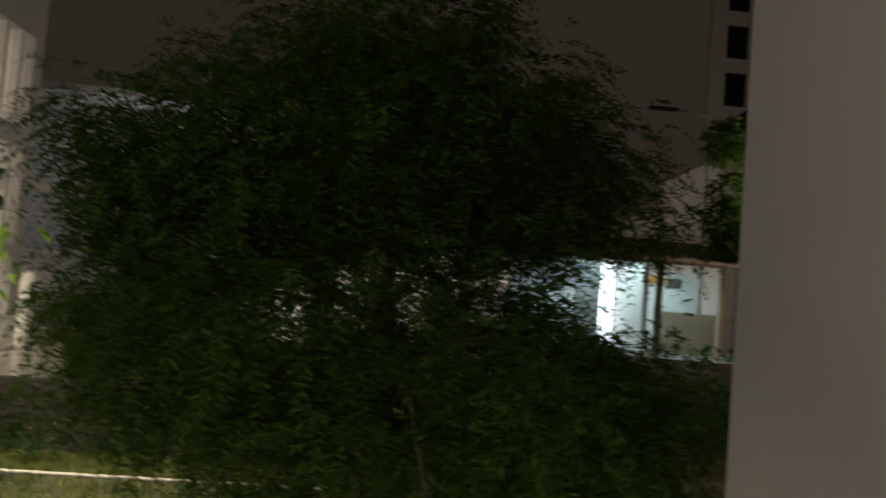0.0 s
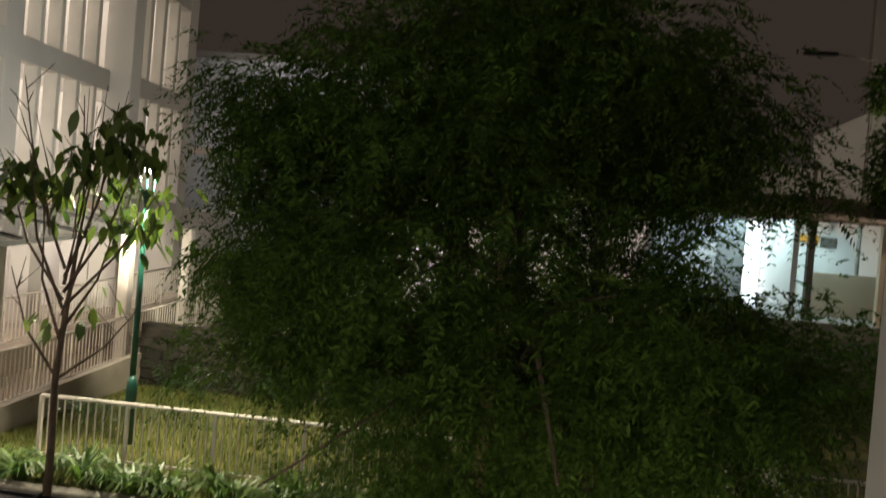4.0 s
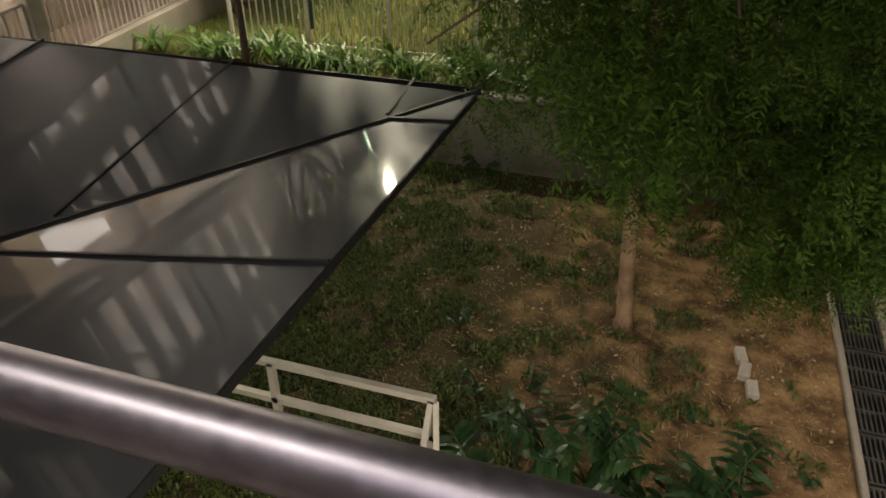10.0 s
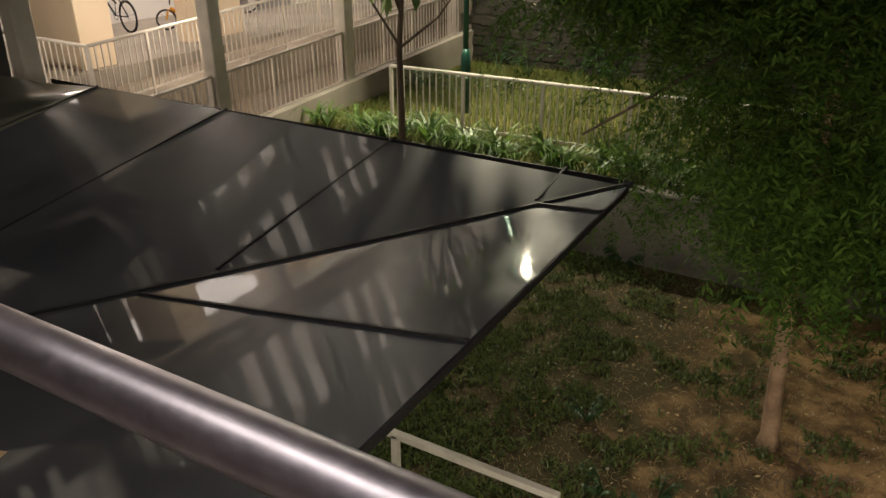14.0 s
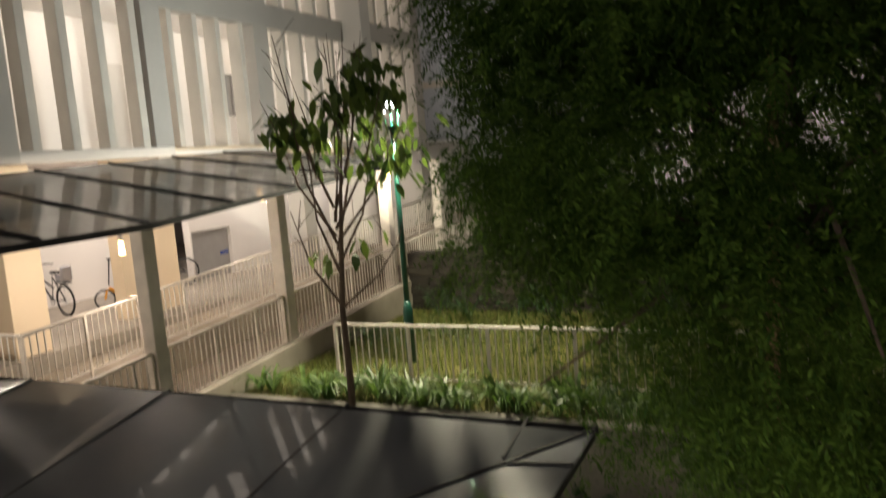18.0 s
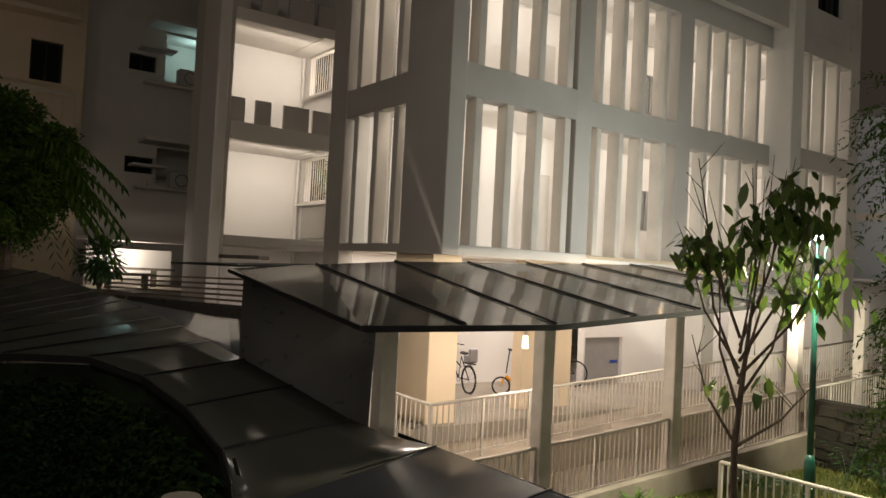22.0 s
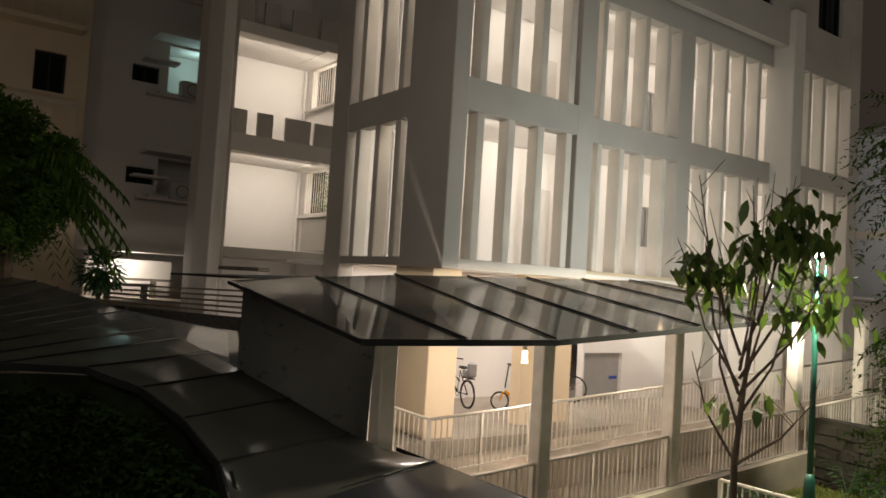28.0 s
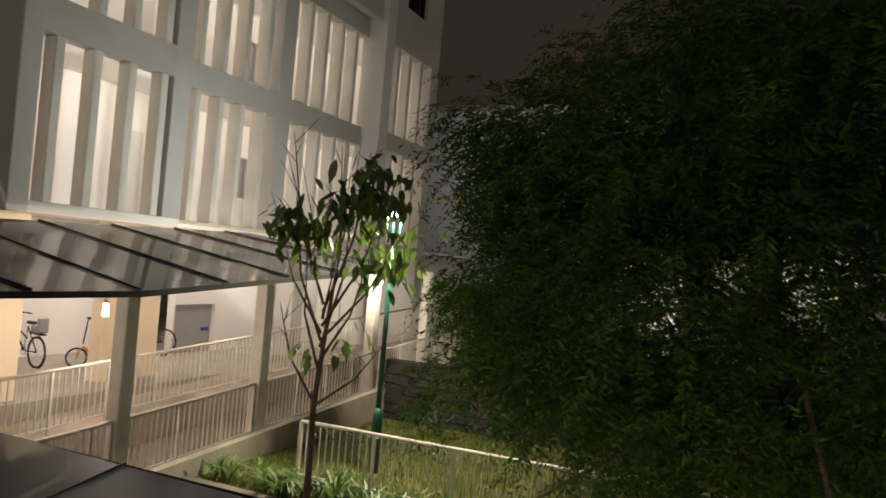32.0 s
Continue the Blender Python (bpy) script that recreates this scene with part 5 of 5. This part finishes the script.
        for k in range(13):
            part("balcony_bar", boxed(wx + 0.66, wx + 0.68, 0.2 + k * 0.33, 0.22 + k * 0.33, z + 0.048, z + 0.9), WHITEMETAL, b)
        part("balcony_rail", boxed(wx + 0.64, wx + 0.7, 0.2, 4.2, z + 0.9, z + 0.95), WHITEMETAL, b)
    part("court_floor", boxed(-26, -20.3, 2.6, 8, 0, 3.7), CONC, b)
    part("court_wall", boxed(-22.8, -22.6, 4.3, 6.6, 3.7, 4.75), INNER, b, "brightly lit low wall")
    part("court_beam", boxed(-22.3, -22.2, 4.2, 6.6, 4.17, 4.24), STAINED, b)
    part("court_post", boxed(-22.3, -22.2, 5.96, 6.1, 3.7, 4.168), STAINED, b)
    part("court_roof", boxed(-23.0, -21.2, 4.1, 6.9, 4.95, 5.05), PAINT, b)
    bn = tagged(part("bench", boxed(-21.0, -20.5, 4.3, 5.6, 4.05, 4.12, 0.01), STAINED), "low dark bench in the lit court", "bench")
    for y in (4.5, 5.4):
        part("leg", boxed(-20.9, -20.6, y - 0.05, y + 0.05, 3.7, 4.05), STAINED, bn)


left_block()


def slatted_roof():
    s = empty("slatted_roof", "brown slatted roof of a far walkway", "roof", at=(-17, 5.5, 3.6))
    for i in range(5):
        part("slat", barred((-19.5, 3.9 + 0.1 * i, 4.1 - 0.1 * i), (-14.2, 6.0 + 0.1 * i, 4.22 - 0.12 * i), 0.12, 0.04), ROOFTILE, s)
    part("sheet", prism(bmesh.new(), [(-19.5, 4.4, 3.6), (-14.0, 6.4, 3.66), (-14.0, 5.0, 2.9), (-19.0, 4.6, 3.5)], 0.04), FASCIA, s)
    for p in ((-19.0, 4.6), (-14.4, 5.9)):
        part("post", boxed(p[0] - 0.06, p[0] + 0.06, p[1] - 0.06, p[1] + 0.06, 0, 3.6), STAINED, s)


slatted_roof()


def palm():
    t = empty("palm_tree", "dark palm with hanging fronds", "palm", at=(-14.1, 1.45, 0))
    r = random.Random(13)
    part("trunk", tube(bmesh.new(), [(-14.1, 1.45, 0), (-14.1, 1.45, 3), (-14.1, 1.45, 6.2)], [0.16, 0.13, 0.12], 10), DARKBARK, t)
    V, Fc = [], []
    for k in range(34):
        a = r.uniform(0, 2 * math.pi)
        d = Vector((math.cos(a), math.sin(a), 0))
        rise, L = r.uniform(-0.2, 0.9), r.uniform(1.2, 2.0)
        s = Vector((-d.y, d.x, 0))
        for i in range(18):
            f = i / 17
            q = Vector((-14.1, 1.45, 6.1)) + d * L * f + Vector((0, 0, rise * f * 1.6 - 1.6 * f * f))
            for sg in (-1, 1):
                w = (s * sg * 0.5 + d * 0.25 + Vector((0, 0, -0.75))).normalized()
                n = 0.55 * (1.05 - 0.6 * f)
                b = len(V)
                V += [tuple(q), tuple(q + w * n * 0.5 + d * 0.026), tuple(q + w * n), tuple(q + w * n * 0.5 - d * 0.026)]
                Fc.append((b, b + 1, b + 2, b + 3))
    raw_part("crown", V, Fc, LEAF, t, "hanging dark fronds")


def dark_tree():
    t = empty("dark_tree", "dense dark tree beside the palm", "tree", at=(-14.6, 1.2, 0))
    r = random.Random(14)
    part("trunk", tube(bmesh.new(), [(-14.6, 1.2, 0), (-14.6, 1.2, 5.5)], [0.12, 0.07], 8), DARKBARK, t)

    blobs = [(Vector((-14.6 + r.uniform(-0.8, 0.8), 0.9 + r.uniform(-1.3, 1.5), r.uniform(4.9, 7.0))), r.uniform(0.32, 0.62)) for _ in range(34)]

    def place(rr):
        c, size = blobs[rr.randrange(len(blobs))]
        u = Vector((rr.gauss(0, 1), rr.gauss(0, 1), rr.gauss(0, 1))).normalized()
        return c + u * size * rr.random() ** 0.4, u + Vector((0, 0, -0.4))
    V, Fc = foliage_sprays(8000, place, 0.3, 0.12, 0.5, r)
    raw_part("crown", V, Fc, LEAF, t, "dense dark leaves")


dark_tree()
palm()


def round_bush():
    t = empty("round_bush", "small round dark bush at the court edge", "shrub", at=(-13.84, 2.85, 3.2))
    r = random.Random(17)
    V, Fc = [], []
    for _ in range(900):
        u = Vector((r.gauss(0, 1), r.gauss(0, 1), r.gauss(0, 1))).normalized()
        broad_leaf(V, Fc, Vector((-13.84, 2.85, 4.47)) + u * 0.36 * r.random() ** 0.4, u + Vector((0, 0, -0.2)), r.uniform(0.07, 0.14), 0.2, r)
    raw_part("leaves", V, Fc, SHRUBLEAF, t)
    part("stem", tube(bmesh.new(), [(-13.84, 2.85, 0), (-13.84, 2.85, 4.4)], 0.03, 6), DARKBARK, t)


round_bush()


def stone_wall():
    """Rough rubble wall behind the lawn."""
    w = structure("stone_wall", boxed(-8.2, 4, 15.6, 15.9, 0.9, 2.3), STONE, "rough rubble stone wall behind the lawn", "wall")
    r = random.Random(23)
    V, Fc = [], []
    cells = [(-8.1 + 0.42 * i + (0.2 if j % 2 else 0), 0.98 + 0.22 * j) for j in range(6) for i in range(28)]
    for x, z in cells:
        bm = boxed(-0.22 * r.uniform(0.8, 1.1), 0.22 * r.uniform(0.8, 1.1), -0.05, 0.05, -0.115 * r.uniform(0.8, 1.1), 0.115 * r.uniform(0.8, 1.1), 0.025)
        for v in bm.verts:
            v.co += Vector((r.gauss(0, 0.018), r.gauss(0, 0.01), r.gauss(0, 0.014)))
        ob = part("stone", bm, STONE)
        ob.parent = w
        ob.location = (x + r.uniform(-0.06, 0.06), 15.6 + r.uniform(-0.012, 0.018), z)


stone_wall()


def far_shop():
    s = empty("lit_pavilion", "brightly lit white pavilion under a brown hipped roof", "building", at=(9, 29, 0.95))
    part("floor", boxed(4, 14, 25.5, 32, 0.9, 3.0), CONC, s)
    part("back_wall", boxed(4, 14, 31.6, 31.9, 3.0, 7.2), INNER, s, "white back wall")
    part("side_wall", boxed(4.0, 4.2, 27, 31.6, 3.0, 7.2), INNER, s)
    part("partition", boxed(7.2, 8.2, 30.0, 30.2, 3.0, 7.0), SHUTTER, s)
    part("partition", boxed(9.3, 9.5, 28.0, 31.6, 3.0, 7.0), INNER, s)
    # no opening: the doorway's light is a glowing panel on the wall
    part("doorway", boxed(8.3, 9.2, 31.55, 31.59, 3.0, 6.4), glow("doorway_glow_panel", (0.85, 0.95, 1.0), 2.6), s, "glowing panel standing in for a brightly lit doorway")
    part("roof", prism(bmesh.new(), [(5.6, 25.6, 6.35), (14, 25.6, 6.35), (13, 29, 7.35), (8.5, 29, 7.35)], 0.1), ROOFTILE, s)
    part("roof", prism(bmesh.new(), [(5.6, 25.6, 6.352), (8.5, 29, 7.352), (8.5, 32, 7.352), (5.6, 32.5, 6.352)], 0.1), ROOFTILE, s)
    part("counter", boxed(10.4, 12.6, 29, 29.6, 3.0, 4.6), CREAM, s, "cream counter")
    part("signboard", boxed(10.2, 11.4, 31.5, 31.58, 5.75, 6.05), YELLOW, s, "orange sign panel")
    part("signboard", boxed(11.5, 12.1, 31.5, 31.58, 5.6, 6.0), STAINED, s)
    part("post", boxed(9.1, 9.3, 25.9, 26.1, 3.0, 6.4), STAINED, s)
    part("post", boxed(11.35, 11.5, 25.9, 26.1, 3.0, 6.4), CREAM, s)


far_shop()


def lit_wall():
    w = empty("low_lit_building", "low pale lit building beyond the lawn", "building", at=(-2, 29, 0.95))
    part("wall", boxed(-7, 4, 29, 29.3, 0.9, 6.8), INNER, w)
    part("roof", boxed(-7.2, 4.2, 28.4, 30, 6.8, 7.0), CONC, w)
    for x in (-6, -3.2, -0.4, 2.4):
        part("pillar", boxed(x, x + 0.4, 28.6, 28.99, 0.9, 6.8), STAINED, w)


lit_wall()


def gable_house():
    g = empty("gable_house", "plain pale gabled building behind the pavilion", "building", at=(13, 37, 0.95))
    bm = bmesh.new()
    q = [(12.4, 0.9), (18, 0.9), (18, 11.5), (14.6, 11.9), (12.4, 10.7)]
    fr = [bm.verts.new((x, 36, z)) for x, z in q]
    bk = [bm.verts.new((x, 42, z)) for x, z in q]
    bm.faces.new(fr)
    bm.faces.new(bk[::-1])
    for i in range(5):
        bm.faces.new((fr[i], bk[i], bk[(i + 1) % 5], fr[(i + 1) % 5]))
    bmesh.ops.recalc_face_normals(bm, faces=bm.faces[:])
    part("wall", bm, PAINT, g)
    part("wing", boxed(10.2, 12.398, 36.1, 38, 0.9, 9.3), PAINT, g)
    part("pipe", tube(bmesh.new(), [(12.6, 35.9, 1), (12.6, 35.9, 9.6)], 0.08, 8), STAINED, g)


gable_house()


def wall_tree():
    t = empty("small_dark_tree", "small dark tree in front of the gabled building", "tree", at=(12.3, 26.5, 0.95))
    r = random.Random(15)
    part("trunk", tube(bmesh.new(), [(12.3, 26.5, 0.9), (12.2, 26.5, 8)], [0.12, 0.05], 8), DARKBARK, t)
    blobs = [((11.9, 26.5, 9.0), 0.7), ((11.8, 26.5, 8.0), 0.8), ((11.5, 26.5, 10.9), 0.7), ((12.1, 26.5, 11.2), 0.6), ((11.9, 26.5, 7.4), 0.6)]

    def place(rr):
        c, s = blobs[rr.randrange(len(blobs))]
        u = Vector((rr.gauss(0, 1), rr.gauss(0, 1), rr.gauss(0, 1))).normalized()
        return Vector(c) + u * s * rr.random() ** 0.4, u
    V, Fc = foliage_sprays(1500, place, 0.4, 0.16, 0.4, r)
    raw_part("crown", V, Fc, LEAF, t, "dark clumps of leaves")


wall_tree()


def tall_block():
    t = empty("tall_apartment_block", "far tall apartment block with a column of windows", "building", at=(22, 46, 0.95))
    holes = [(19.2, 20.6, 17.5 + 3 * k, 19.6 + 3 * k) for k in range(7)]
    part("wall", wall_with_holes("y", 45, 0.4, 18.2, 34, 0.9, 44, holes), PAINT, t)
    for h in holes:
        part("window", boxed(h[0], h[1], 45.2, 45.25, h[2], h[3]), DARKGLASS, t, "dark window")


tall_block()


def far_block():
    f = empty("far_white_block", "plain white end wall of a block beyond the garden", "building", at=(-10, 34, 0.95))
    part("wall", boxed(-17, -5.0, 33, 34, 0.9, 12.0, 0.05), PAINT, f)
    part("band", boxed(-17, -4.98, 32.95, 33.0, 7.6, 7.9), CREAM, f)
    part("roof", boxed(-17.2, -4.8, 32.8, 34.2, 12.0, 12.25), CONC, f)


far_block()


def far_hedge():
    r = random.Random(41)
    V, Fc = [], []

    def place(rr):
        return (rr.uniform(-9, 16), rr.uniform(19, 25), 0.95 + abs(rr.gauss(0, 1.3))), (rr.gauss(0, 1), rr.gauss(0, 1), rr.gauss(0.2, 0.6))
    V, Fc = foliage_sprays(3500, place, 0.5, 0.2, 0.4, r)
    tagged(raw_part("hedge", V, Fc, LEAF, None), "dark shrubs along the far side of the lawn", "hedge", "", "stuff")


far_hedge()

def far_street_lamp():
    """Unlit road lamp against the sky beyond the pavilion."""
    t = empty("road_lamp", "dark unlit road lamp with a long arm", "street lamp", at=(12.3, 30, 0.95))
    part("pole", tube(bmesh.new(), [(12.3, 30, 0.95), (12.3, 30, 12.7)], [0.1, 0.06], 8), STAINED, t)
    part("arm", tube(bmesh.new(), [(12.3, 30, 12.65), (11.6, 30, 12.8), (10.9, 30, 12.84)], 0.035, 6), STAINED, t)
    part("head", boxed(9.7, 10.95, 29.85, 30.15, 12.78, 12.92, 0.05), FRAME, t, "flat dark lamp head")


far_street_lamp()

# ---- small loose things ----


def fallen_leaf():
    r = random.Random(61)
    V, Fc = [], []
    broad_leaf(V, Fc, (-2.87, 1.26, 2.262), (1, 0.4, 0.0), 0.12, 0.05, r, 1.1)
    tagged(raw_part("fallen_leaf", V, Fc, STRAW, None), "dry fallen leaf lying on the dark roof", "leaf")


fallen_leaf()


def twig_litter():
    """Dry twigs and dead leaves round the foot of the tree."""
    r = random.Random(71)
    bm = bmesh.new()
    for _ in range(150):
        a, d = r.uniform(0, 6.28), abs(r.gauss(0, 0.55)) + 0.08
        x, y = 0.15 + math.cos(a) * d, 5.75 + math.sin(a) * d
        h, n = r.uniform(0, 6.28), r.uniform(0.05, 0.22)
        z = ground_z(x, y) + 0.012
        tube(bm, [(x, y, z), (x + math.cos(h) * n, y + math.sin(h) * n, z + r.uniform(0, 0.05))], [0.005, 0.002], 4)
    tagged(part("twig_litter", bm, DARKBARK), "dry brown twigs scattered round the tree foot", "twigs", "", "stuff")
    V, Fc = [], []
    for _ in range(420):
        x, y = r.uniform(-2.2, 1.7), r.uniform(3.4, 8.4)
        broad_leaf(V, Fc, (x, y, ground_z(x, y) + 0.014), (r.gauss(0, 1), r.gauss(0, 1), 0.1), r.uniform(0.025, 0.06), 0.1, r, 1.0)
    tagged(raw_part("leaf_litter", V, Fc, STRAW, None), "small dry fallen leaves on the soil", "leaves", "", "stuff")


twig_litter()
stick = tagged(part("stick", tube(bmesh.new(), [(1.42, 4.0, 0.035), (1.57, 4.16, 0.03), (1.66, 4.4, 0.035)], [0.008, 0.011, 0.006], 6), BARK), "thin dry stick lying on the soil", "stick")
r8 = random.Random(8)
for x, y in [(r8.uniform(0.6, 1.7), r8.uniform(4.3, 7.4)) for _ in range(26)] + [(r8.uniform(-2.0, 0.6), r8.uniform(5.0, 8.4)) for _ in range(14)]:
    bm = bmesh.new()
    s = r8.uniform(0.006, 0.016)
    bmesh.ops.create_icosphere(bm, subdivisions=1, radius=s)
    for v in bm.verts:
        v.co += Vector((r8.gauss(0, s * 0.15), r8.gauss(0, s * 0.15), -0.35 * v.co.z))
    ob = tagged(part("pebble", bm, BRICK), "small pale pebble on the garden soil", "pebble", "pebbles on the soil")
    ob.location = (x, y, ground_z(x, y) + s * 0.3)

post_top = tagged(part("concrete_post", tube(bmesh.new(), [(-5.84, 1.83, 0.9), (-5.84, 1.83, 2.73), (-5.84, 1.83, 2.79)], [0.17, 0.17, 0.14], 18), CONC), "short pale concrete post standing in the well", "post")
